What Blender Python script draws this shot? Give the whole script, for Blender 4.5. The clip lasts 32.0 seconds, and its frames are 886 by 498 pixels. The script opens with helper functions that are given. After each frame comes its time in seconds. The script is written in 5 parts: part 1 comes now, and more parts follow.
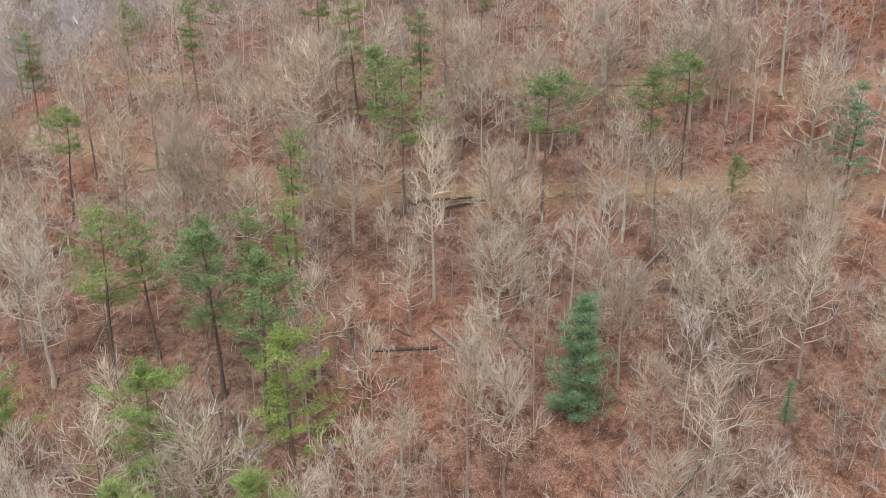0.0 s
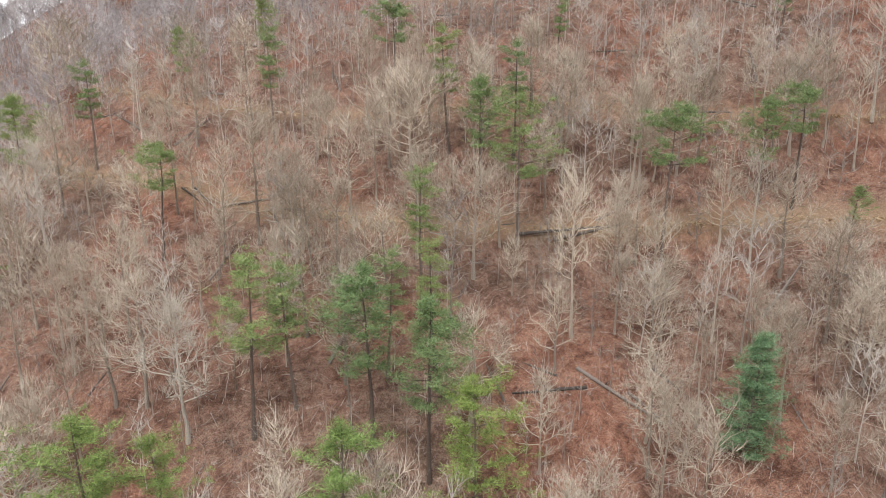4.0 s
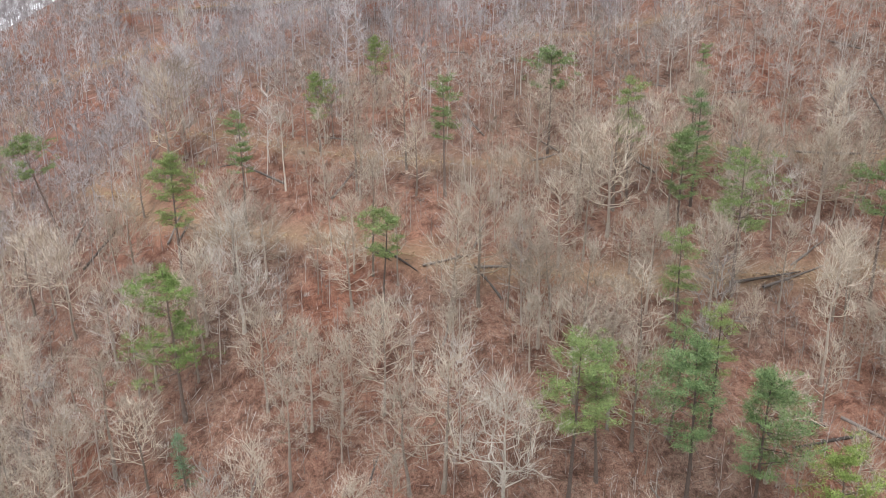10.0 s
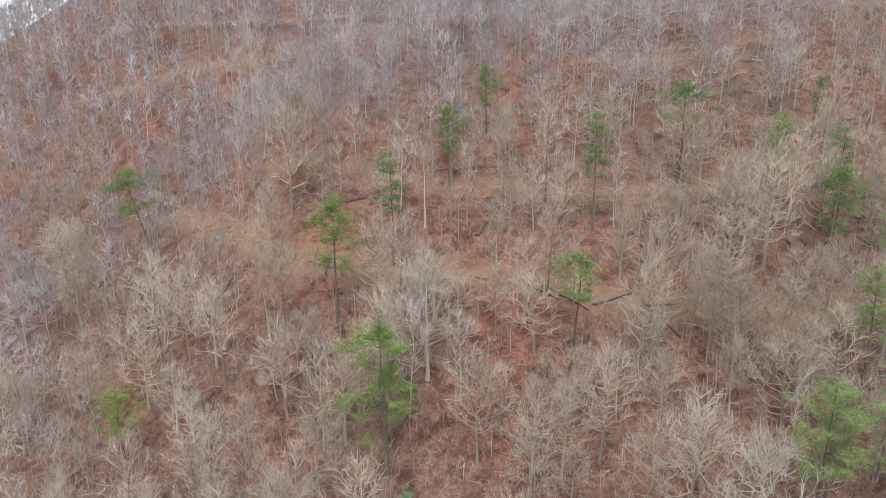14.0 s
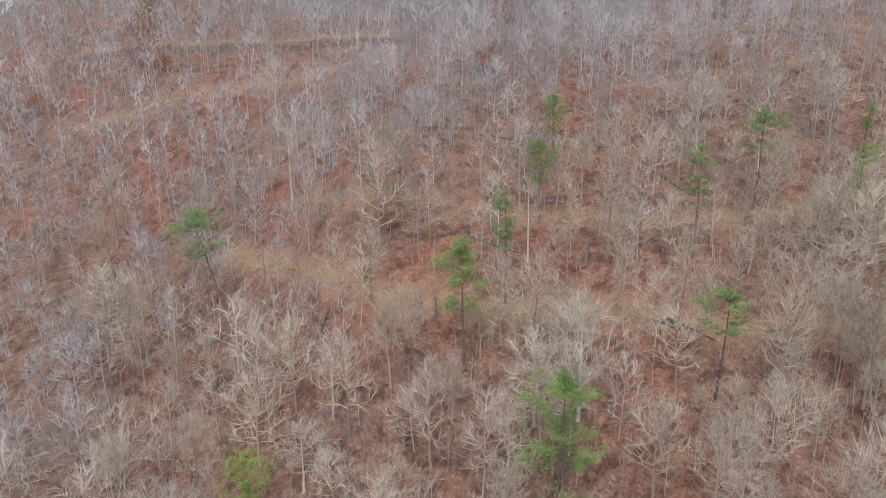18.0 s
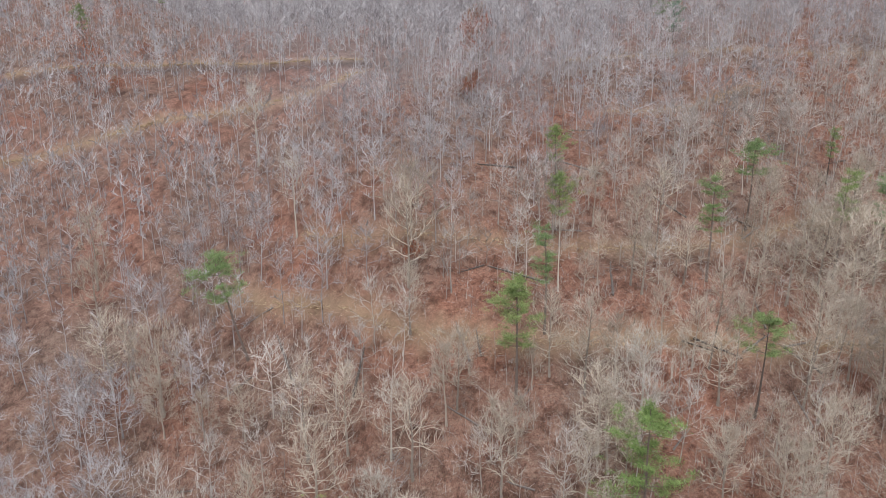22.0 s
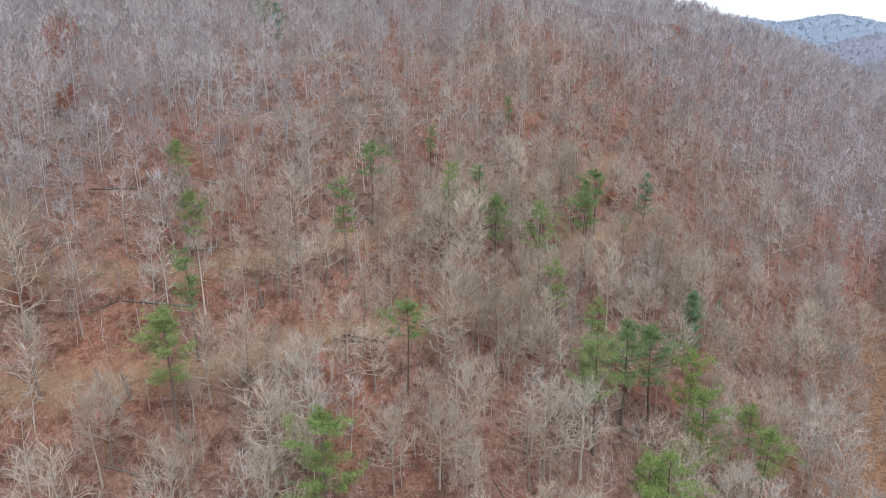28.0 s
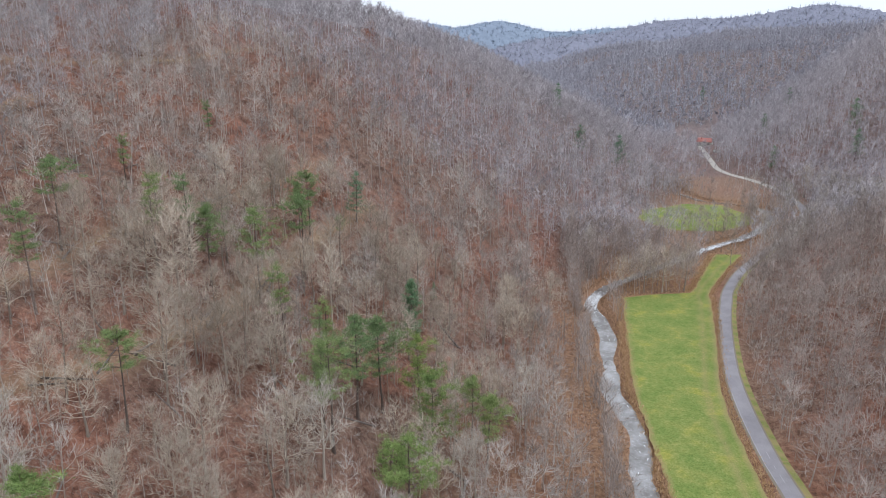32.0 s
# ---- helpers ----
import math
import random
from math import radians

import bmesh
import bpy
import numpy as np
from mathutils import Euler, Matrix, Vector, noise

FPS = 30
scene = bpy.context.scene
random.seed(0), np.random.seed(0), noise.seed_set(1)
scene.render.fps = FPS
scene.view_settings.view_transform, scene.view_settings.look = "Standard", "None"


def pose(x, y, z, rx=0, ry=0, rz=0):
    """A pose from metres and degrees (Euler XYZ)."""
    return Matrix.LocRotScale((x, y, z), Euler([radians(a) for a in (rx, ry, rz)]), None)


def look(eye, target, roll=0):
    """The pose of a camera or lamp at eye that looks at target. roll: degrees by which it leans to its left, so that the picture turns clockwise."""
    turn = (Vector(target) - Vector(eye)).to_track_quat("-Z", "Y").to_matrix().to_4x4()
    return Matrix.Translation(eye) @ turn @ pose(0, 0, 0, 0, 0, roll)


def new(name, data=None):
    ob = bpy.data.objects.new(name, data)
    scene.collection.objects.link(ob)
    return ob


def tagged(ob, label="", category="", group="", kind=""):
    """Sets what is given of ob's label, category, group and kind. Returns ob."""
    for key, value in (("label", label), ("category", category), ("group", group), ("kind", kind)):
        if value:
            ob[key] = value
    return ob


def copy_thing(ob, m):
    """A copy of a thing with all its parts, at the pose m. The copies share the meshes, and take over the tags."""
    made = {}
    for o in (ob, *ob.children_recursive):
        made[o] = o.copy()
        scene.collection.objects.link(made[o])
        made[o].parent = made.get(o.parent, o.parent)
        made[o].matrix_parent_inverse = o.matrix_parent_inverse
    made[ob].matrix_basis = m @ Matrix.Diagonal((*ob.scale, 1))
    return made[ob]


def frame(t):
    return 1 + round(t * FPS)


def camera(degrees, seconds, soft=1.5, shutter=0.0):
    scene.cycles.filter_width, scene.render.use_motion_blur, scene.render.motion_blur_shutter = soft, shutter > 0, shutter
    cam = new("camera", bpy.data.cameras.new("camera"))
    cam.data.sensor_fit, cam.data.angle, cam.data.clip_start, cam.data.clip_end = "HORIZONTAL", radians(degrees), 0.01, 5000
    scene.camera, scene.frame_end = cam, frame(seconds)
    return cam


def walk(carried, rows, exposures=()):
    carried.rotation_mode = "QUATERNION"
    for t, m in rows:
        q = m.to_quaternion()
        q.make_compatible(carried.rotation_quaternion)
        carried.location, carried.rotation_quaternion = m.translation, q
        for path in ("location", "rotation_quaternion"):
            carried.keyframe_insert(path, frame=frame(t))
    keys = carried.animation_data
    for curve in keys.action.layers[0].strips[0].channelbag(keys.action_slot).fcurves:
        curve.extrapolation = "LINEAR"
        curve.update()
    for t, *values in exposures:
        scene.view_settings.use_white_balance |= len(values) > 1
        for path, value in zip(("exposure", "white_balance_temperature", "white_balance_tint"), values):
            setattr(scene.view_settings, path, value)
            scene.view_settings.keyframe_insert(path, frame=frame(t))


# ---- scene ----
cam = camera(63.8, 32.0, soft=0.5)
PATH = [
    (0, (-0.00, 0.00, 57.60), (-0.00, 95.47, 27.85), 0.02),
    (0.5, (-3.08, 0.44, 58.06), (-2.30, 95.91, 28.30), 0.01),
    (1, (-6.24, 0.96, 58.45), (-4.70, 96.45, 28.81), 0.00),
    (1.5, (-9.36, 1.54, 58.84), (-7.08, 97.07, 29.36), 0.01),
    (2, (-12.43, 2.01, 59.17), (-9.33, 97.58, 29.89), 0.02),
    (2.5, (-15.65, 2.53, 59.53), (-11.49, 98.13, 30.47), 0.01),
    (3, (-18.85, 3.10, 59.85), (-13.58, 98.70, 30.99), -0.04),
    (3.5, (-22.00, 3.71, 60.25), (-15.76, 99.30, 31.56), -0.04),
    (5.5, (-37.49, 6.04, 63.34), (-27.59, 101.06, 33.80), 0.25),
    (6, (-41.64, 6.93, 63.74), (-30.86, 101.93, 34.43), 0.26),
    (6.5, (-45.94, 8.04, 64.18), (-34.25, 103.00, 35.11), 0.23),
    (7, (-50.34, 9.13, 64.72), (-37.54, 104.02, 35.86), 0.19),
    (7.5, (-54.44, 10.40, 65.29), (-39.96, 105.09, 36.60), 0.10),
    (8, (-58.49, 11.49, 65.98), (-41.85, 105.86, 37.37), 0.01),
    (8.5, (-62.46, 12.37, 66.81), (-43.58, 106.30, 38.18), -0.08),
    (9, (-66.33, 13.24, 67.67), (-46.26, 106.91, 38.97), -0.11),
    (9.5, (-70.07, 13.97, 68.55), (-49.68, 107.54, 39.77), -0.09),
    (10, (-74.02, 14.87, 69.43), (-53.27, 108.34, 40.56), -0.07),
    (10.5, (-78.12, 15.77, 70.36), (-56.97, 109.11, 41.38), -0.05),
    (11, (-82.41, 16.89, 71.30), (-60.65, 110.06, 42.22), -0.03),
    (11.5, (-86.62, 18.12, 72.20), (-64.33, 111.13, 43.02), 0.01),
    (12, (-90.78, 19.76, 73.03), (-67.81, 112.59, 43.80), 0.04),
    (12.5, (-94.90, 21.34, 73.87), (-71.08, 113.95, 44.59), 0.08),
    (13, (-99.20, 22.76, 74.64), (-74.34, 115.09, 45.39), 0.08),
    (13.5, (-103.43, 24.31, 75.32), (-77.53, 116.37, 46.11), 0.03),
    (14, (-107.88, 26.05, 75.86), (-80.53, 117.74, 46.80), -0.03),
    (14.5, (-112.00, 27.68, 76.42), (-83.25, 118.98, 47.48), -0.11),
    (16.5, (-128.86, 36.37, 78.67), (-93.69, 125.53, 50.15), -0.36),
    (17, (-132.59, 38.10, 79.36), (-96.02, 126.71, 50.88), -0.35),
    (17.5, (-136.30, 39.76, 80.14), (-98.44, 127.83, 51.66), -0.28),
    (18, (-139.85, 41.35, 80.98), (-100.86, 128.92, 52.51), -0.18),
    (18.5, (-143.54, 43.04, 81.82), (-103.42, 130.10, 53.35), -0.12),
    (19, (-147.51, 45.01, 82.64), (-106.03, 131.43, 54.17), -0.10),
    (19.5, (-151.30, 46.90, 83.47), (-108.68, 132.76, 54.99), -0.07),
    (20, (-154.92, 48.99, 84.23), (-111.14, 134.27, 55.77), -0.05),
    (20.5, (-158.33, 51.08, 85.00), (-112.61, 135.38, 56.64), -0.01),
    (21, (-160.83, 52.70, 85.80), (-113.13, 135.92, 57.53), -0.01),
    (21.5, (-162.32, 53.51, 86.63), (-112.58, 135.55, 58.43), 0.03),
    (22, (-162.95, 53.60, 87.32), (-110.79, 134.16, 59.22), 0.06),
    (22.5, (-163.32, 53.70, 87.86), (-108.45, 132.49, 59.90), 0.09),
    (23, (-163.58, 54.00, 88.29), (-105.90, 130.81, 60.48), 0.12),
    (23.5, (-163.63, 54.12, 88.65), (-103.35, 128.89, 60.80), 0.13),
    (24, (-163.53, 54.27, 88.87), (-100.48, 126.68, 60.94), 0.13),
    (24.5, (-163.48, 54.37, 88.99), (-97.34, 123.96, 61.00), 0.11),
    (25, (-163.58, 54.45, 89.06), (-94.27, 120.88, 61.09), 0.10),
    (25.5, (-163.60, 54.53, 89.13), (-91.23, 117.61, 61.15), 0.08),
    (27.5, (-164.13, 54.86, 89.44), (-80.81, 102.56, 61.46), -0.03),
    (28, (-164.08, 54.92, 89.38), (-78.50, 98.47, 61.45), -0.03),
    (28.5, (-164.08, 54.93, 89.36), (-76.42, 94.13, 61.44), -0.06),
    (29, (-164.10, 54.96, 89.30), (-74.46, 89.45, 61.46), -0.02),
    (29.5, (-163.89, 54.91, 89.23), (-72.56, 84.67, 61.42), 0.01),
    (30, (-163.80, 55.18, 89.20), (-70.98, 79.90, 61.41), 0.00),
    (30.5, (-163.83, 55.32, 89.19), (-69.77, 74.95, 61.49), -0.00),
    (31, (-163.76, 55.47, 89.08), (-68.75, 69.95, 61.48), 0.01),
    (31.5, (-163.70, 55.42, 89.05), (-68.02, 64.76, 61.53), 0.06),
    (32, (-163.71, 55.54, 89.03), (-67.75, 61.49, 61.53), 0.15),
]
walk(cam, [(t, look(eye, target, roll)) for t, eye, target, roll in PATH],
     exposures=[(0, 0.45, 6330, 10), (10, 0.39, 6030, 10), (14, 0.27, 5960, 10), (21, 0.20, 5870, 10), (26, 0.18, 5840, 10), (29, 0.09, 5780, 10), (32, -0.09, 5700, 10)])

# ---- light ----
world = bpy.data.worlds.new("overcast_world")
scene.world = world
world.use_nodes = True
wn, wl = world.node_tree.nodes, world.node_tree.links
wn.clear()
sky = wn.new("ShaderNodeTexSky")
sky.sky_type = "NISHITA"
sky.sun_disc = False
sky.sun_elevation, sky.sun_rotation = radians(62), radians(214)
sky.air_density, sky.dust_density, sky.ozone_density = 1.0, 1.0, 1.0
grey = wn.new("ShaderNodeHueSaturation")
grey.inputs["Saturation"].default_value = 0.15
# an even cloud deck over the clear sky's light
cloud = wn.new("ShaderNodeMix")
cloud.data_type = "RGBA"
cloud.inputs[0].default_value = 0.75
cloud.inputs[7].default_value = (8.0, 8.05, 8.15, 1)
back = wn.new("ShaderNodeBackground")
back.inputs["Strength"].default_value = 0.15
wout = wn.new("ShaderNodeOutputWorld")
wl.new(sky.outputs["Color"], grey.inputs["Color"])
wl.new(grey.outputs["Color"], cloud.inputs[6])
wl.new(cloud.outputs[2], back.inputs["Color"])
wl.new(back.outputs["Background"], wout.inputs["Surface"])

sun_data = bpy.data.lights.new("sun", "SUN")
sun_data.energy, sun_data.angle, sun_data.color = 1.3, radians(25), (1.0, 0.97, 0.92)
sun = new("sun", sun_data)
sun.matrix_world = look((0, 0, 300), (70, 105, 60))


# ---- materials ----
def material(name, rough=0.9, spec=0.2):
    m = bpy.data.materials.new(name)
    m.use_nodes = True
    nt = m.node_tree
    b = nt.nodes["Principled BSDF"]
    b.inputs["Roughness"].default_value = rough
    b.inputs["Specular IOR Level"].default_value = spec
    return m, nt, b


def node(nt, kind, **values):
    n = nt.nodes.new(kind)
    for k, v in values.items():
        n.inputs[k.replace("_", " ")].default_value = v
    return n


def noise_of(nt, scale, detail=4.0, rough=0.55, coord=None):
    n = node(nt, "ShaderNodeTexNoise", Scale=scale, Detail=detail, Roughness=rough)
    if coord is None:
        coord = nt.nodes.new("ShaderNodeNewGeometry").outputs["Position"]
    nt.links.new(coord, n.inputs["Vector"])
    return n.outputs["Fac"]


def ramp(nt, fac, stops):
    r = nt.nodes.new("ShaderNodeValToRGB")
    el = r.color_ramp.elements
    while len(el) < len(stops):
        el.new(0.5)
    for e, (p, c) in zip(el, stops):
        e.position, e.color = p, (*c, 1)
    nt.links.new(fac, r.inputs["Fac"])
    return r.outputs["Color"]


def mix(nt, fac, a, b, mode="MIX"):
    n = nt.nodes.new("ShaderNodeMix")
    n.data_type, n.blend_type = "RGBA", mode
    for sock, v in ((n.inputs[0], fac), (n.inputs[6], a), (n.inputs[7], b)):
        if hasattr(v, "is_linked"):
            nt.links.new(v, sock)
        elif isinstance(v, tuple):
            sock.default_value = (*v, 1)
        else:
            sock.default_value = v
    return n.outputs[2]


def bumped(nt, b, fac, strength, dist=0.1):
    n = node(nt, "ShaderNodeBump", Strength=strength, Distance=dist)
    nt.links.new(fac, n.inputs["Height"])
    nt.links.new(n.outputs["Normal"], b.inputs["Normal"])


def attribute(nt, name):
    a = nt.nodes.new("ShaderNodeAttribute")
    a.attribute_name = name
    return a.outputs["Fac"]


def litter_material():
    m, nt, b = material("leaf_litter", 0.95, 0.1)
    big = noise_of(nt, 0.035, 3)
    mid = noise_of(nt, 0.35, 5, 0.65)
    fine = noise_of(nt, 2.2, 6, 0.8)
    drift = noise_of(nt, 0.95, 5, 0.75)
    base = ramp(nt, fine, [(0.34, (0.072, 0.040, 0.030)), (0.46, (0.225, 0.124, 0.088)), (0.58, (0.375, 0.228, 0.165)), (0.70, (0.56, 0.41, 0.32))])
    warm = ramp(nt, drift, [(0.36, (0.11, 0.06, 0.045)), (0.47, (0.275, 0.138, 0.093)), (0.58, (0.32, 0.195, 0.138)), (0.7, (0.43, 0.30, 0.225))])
    c = mix(nt, 0.55, base, warm)
    # patches of rust-red leaves and of grey-tan old leaves
    tone = ramp(nt, big, [(0.36, (1.10, 0.93, 0.87)), (0.5, (1.0, 1.0, 1.0)), (0.64, (0.90, 1.02, 1.06))])
    c = mix(nt, 1.0, c, tone, "MULTIPLY")
    # darker and lighter patches at random
    mottle = ramp(nt, mid, [(0.36, (0.52, 0.48, 0.47)), (0.5, (0.94, 0.92, 0.91)), (0.64, (1.16, 1.16, 1.16))])
    c = mix(nt, 1.0, c, mottle, "MULTIPLY")
    leaf = ramp(nt, noise_of(nt, 7.0, 3, 0.75), [(0.38, (0.42, 0.42, 0.43)), (0.5, (0.86, 0.88, 0.89)), (0.62, (1.24, 1.27, 1.30))])
    c = mix(nt, 1.0, c, leaf, "MULTIPLY")
    # dry straw grass on the old benches
    straw = mix(nt, fine, (0.24, 0.15, 0.09), (0.47, 0.34, 0.215))
    c = mix(nt, attribute(nt, "straw"), c, straw)
    # leaf litter greyed down the valley: distance haze mixed into its colour
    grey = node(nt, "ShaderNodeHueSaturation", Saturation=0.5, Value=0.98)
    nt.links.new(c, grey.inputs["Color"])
    c = mix(nt, attribute(nt, "hazed"), c, mix(nt, 0.35, grey.outputs["Color"], mix(nt, mid, (0.17, 0.135, 0.135), (0.30, 0.25, 0.25))))
    # darker, patchy colour on the cut banks
    bank_dark = mix(nt, fine, (0.05, 0.042, 0.04), (0.14, 0.105, 0.09))
    c = mix(nt, mix(nt, 1.0, attribute(nt, "cut"), ramp(nt, drift, [(0.38, (0.25, 0.25, 0.25)), (0.6, (1.0, 1.0, 1.0))]), "MULTIPLY"), c, bank_dark)
    # orange bracken and weeds on the river bottom
    weed = ramp(nt, drift, [(0.34, (0.12, 0.072, 0.046)), (0.5, (0.29, 0.165, 0.095)), (0.66, (0.46, 0.30, 0.18))])
    c = mix(nt, attribute(nt, "weeds"), c, weed)
    nt.links.new(c, b.inputs["Base Color"])
    bumped(nt, b, drift, 0.8, 0.35)
    return m


def bark_material(name, dark, light, tinted=False):
    m, nt, b = material(name, 0.9, 0.15)
    rnd = attribute(nt, "tint") if tinted else nt.nodes.new("ShaderNodeObjectInfo").outputs["Random"]
    c = ramp(nt, rnd, [(0.0, dark), (0.35, tuple(0.5 * (p + q) for p, q in zip(dark, light))), (0.75, light), (1.0, tuple(min(0.72, 1.16 * v) for v in light))])
    grain = noise_of(nt, 6.0, 5, 0.7)
    shade = ramp(nt, grain, [(0.3, (0.62, 0.60, 0.58)), (0.6, (1.08, 1.08, 1.08))])
    c = mix(nt, 1.0, c, shade, "MULTIPLY")
    nt.links.new(c, b.inputs["Base Color"])
    return m


def needle_material(name, dark, light):
    m, nt, b = material(name, 0.65, 0.25)
    geo = nt.nodes.new("ShaderNodeNewGeometry")
    c = ramp(nt, geo.outputs["Random Per Island"], [(0.0, dark), (0.6, tuple(0.5 * (p + q) for p, q in zip(dark, light))), (1.0, light)])
    oi = nt.nodes.new("ShaderNodeObjectInfo")
    tone = ramp(nt, oi.outputs["Random"], [(0.0, (0.82, 0.88, 0.9)), (1.0, (1.15, 1.08, 0.9))])
    c = mix(nt, 1.0, c, tone, "MULTIPLY")
    nt.links.new(c, b.inputs["Base Color"])
    b.inputs["Transmission Weight"].default_value = 0.0
    return m


def leaf_material(name, dark, light):
    m, nt, b = material(name, 0.8, 0.15)
    geo = nt.nodes.new("ShaderNodeNewGeometry")
    c = ramp(nt, geo.outputs["Random Per Island"], [(0.0, dark), (1.0, light)])
    nt.links.new(c, b.inputs["Base Color"])
    return m


def grass_material():
    m, nt, b = material("meadow_grass", 0.9, 0.15)
    big = noise_of(nt, 0.12, 4)
    fine = noise_of(nt, 2.2, 6, 0.7)
    c = ramp(nt, fine, [(0.30, (0.13, 0.17, 0.036)), (0.5, (0.205, 0.25, 0.062)), (0.70, (0.29, 0.32, 0.105))])
    pale = ramp(nt, big, [(0.36, (0.84, 0.92, 0.85)), (0.48, (1.0, 1.0, 1.0)), (0.57, (1.16, 1.06, 1.1)), (0.68, (1.45, 1.2, 1.0))])
    c = mix(nt, 1.0, c, pale, "MULTIPLY")
    lean = ramp(nt, noise_of(nt, 0.6, 4, 0.7), [(0.42, (0.92, 0.96, 0.9)), (0.6, (1.12, 1.06, 1.1))])
    c = mix(nt, 1.0, c, lean, "MULTIPLY")
    c = mix(nt, attribute(nt, "straw"), c, (0.36, 0.27, 0.13))
    nt.links.new(c, b.inputs["Base Color"])
    bumped(nt, b, fine, 0.6, 0.12)
    return m


def asphalt_material():
    m, nt, b = material("asphalt", 0.8, 0.3)
    big, fine = noise_of(nt, 0.25, 4), noise_of(nt, 9.0, 5)
    c = ramp(nt, big, [(0.35, (0.27, 0.24, 0.25)), (0.65, (0.365, 0.33, 0.335))])
    c = mix(nt, 0.35, c, ramp(nt, fine, [(0.3, (0.18, 0.175, 0.18)), (0.7, (0.40, 0.385, 0.385))]))
    nt.links.new(c, b.inputs["Base Color"])
    bumped(nt, b, fine, 0.3, 0.02)
    return m


def water_material():
    m, nt, b = material("river_water", 0.06, 0.9)
    big, mid, fine = noise_of(nt, 0.16, 4, 0.6), noise_of(nt, 0.9, 5, 0.7), noise_of(nt, 2.6, 4, 0.65)
    # brown to pale grey mottling in the water's colour
    c = ramp(nt, big, [(0.38, (0.17, 0.145, 0.12)), (0.5, (0.29, 0.27, 0.25)), (0.64, (0.42, 0.40, 0.38))])
    c = mix(nt, 0.25, c, ramp(nt, mid, [(0.36, (0.09, 0.075, 0.06)), (0.55, (0.26, 0.25, 0.245)), (0.7, (0.46, 0.455, 0.45))]))
    nt.links.new(c, b.inputs["Base Color"])
    nt.links.new(ramp(nt, mid, [(0.4, (0.05, 0.05, 0.05)), (0.65, (0.32, 0.32, 0.32))]), b.inputs["Roughness"])
    bumped(nt, b, fine, 0.35, 0.10)
    return m


def plain_material(name, color, rough=0.8):
    m, nt, b = material(name, rough)
    c = mix(nt, noise_of(nt, 4.0, 4), tuple(0.75 * v for v in color), tuple(min(1, 1.2 * v) for v in color))
    nt.links.new(c, b.inputs["Base Color"])
    return m


LITTER = litter_material()
BARK = bark_material("grey_bark", (0.23, 0.19, 0.155), (0.43, 0.365, 0.30))
LIMB = bark_material("bare_limbs", (0.31, 0.255, 0.195), (0.62, 0.53, 0.42))
TWIG = bark_material("bare_twigs", (0.36, 0.30, 0.24), (0.53, 0.455, 0.37))
WOODS = bark_material("woods_bark", (0.21, 0.18, 0.16), (0.60, 0.535, 0.475), tinted=True)
# far woods: mauve haze of distance mixed into the bark colour
FAR_WOODS = bark_material("far_haze_bark", (0.28, 0.25, 0.26), (0.66, 0.615, 0.625), tinted=True)
# the further off the wood, the more blue haze its bark colour carries
DISTANT_WOODS = bark_material("distant_haze_bark", (0.35, 0.34, 0.375), (0.53, 0.515, 0.555), tinted=True)
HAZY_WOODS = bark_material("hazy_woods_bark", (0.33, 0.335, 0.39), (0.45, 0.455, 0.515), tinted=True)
BLUE_WOODS = bark_material("blue_haze_bark", (0.28, 0.325, 0.395), (0.33, 0.38, 0.455), tinted=True)
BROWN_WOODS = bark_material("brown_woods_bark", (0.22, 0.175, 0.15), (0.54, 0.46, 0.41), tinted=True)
# greyer than the nearer woods: a little haze is put into this bark
UPPER_WOODS = bark_material("upper_haze_bark", (0.23, 0.21, 0.21), (0.58, 0.54, 0.53), tinted=True)
WHITE_BARK = bark_material("white_bark", (0.45, 0.40, 0.335), (0.60, 0.54, 0.46))
PINE_BARK = bark_material("pine_bark", (0.11, 0.085, 0.07), (0.20, 0.155, 0.13))
NEEDLE = needle_material("pine_needles", (0.12, 0.175, 0.065), (0.33, 0.42, 0.175))
NEEDLE_BRIGHT = needle_material("bright_pine_needles", (0.11, 0.165, 0.038), (0.38, 0.47, 0.145))
NEEDLE_BLUE = needle_material("blue_green_needles", (0.085, 0.165, 0.095), (0.25, 0.385, 0.235))
RUSSET = leaf_material("russet_leaves", (0.25, 0.075, 0.04), (0.42, 0.17, 0.09))
DEAD = bark_material("dead_wood", (0.09, 0.075, 0.065), (0.24, 0.205, 0.18))
GRASS = grass_material()
ASPHALT = asphalt_material()
WATER = water_material()
GRAVEL = plain_material("pale_gravel", (0.27, 0.225, 0.165))
PALE_GRAVEL = plain_material("bleached_gravel", (0.52, 0.47, 0.41))
PAINT = plain_material("worn_road_paint", (0.44, 0.425, 0.42))
BRACKEN = leaf_material("orange_bracken", (0.40, 0.235, 0.11), (0.68, 0.48, 0.27))
BROWN_WEEDS = leaf_material("brown_weeds", (0.15, 0.09, 0.055), (0.46, 0.29, 0.165))
TRACK = leaf_material("track_straw", (0.36, 0.255, 0.15), (0.55, 0.41, 0.255))
RED_ROOF = plain_material("red_roof", (0.46, 0.19, 0.155))
PALE_WALL = plain_material("pale_siding", (0.62, 0.60, 0.56))
GLINT_WHITE = plain_material("riffle_foam", (0.85, 0.86, 0.86))

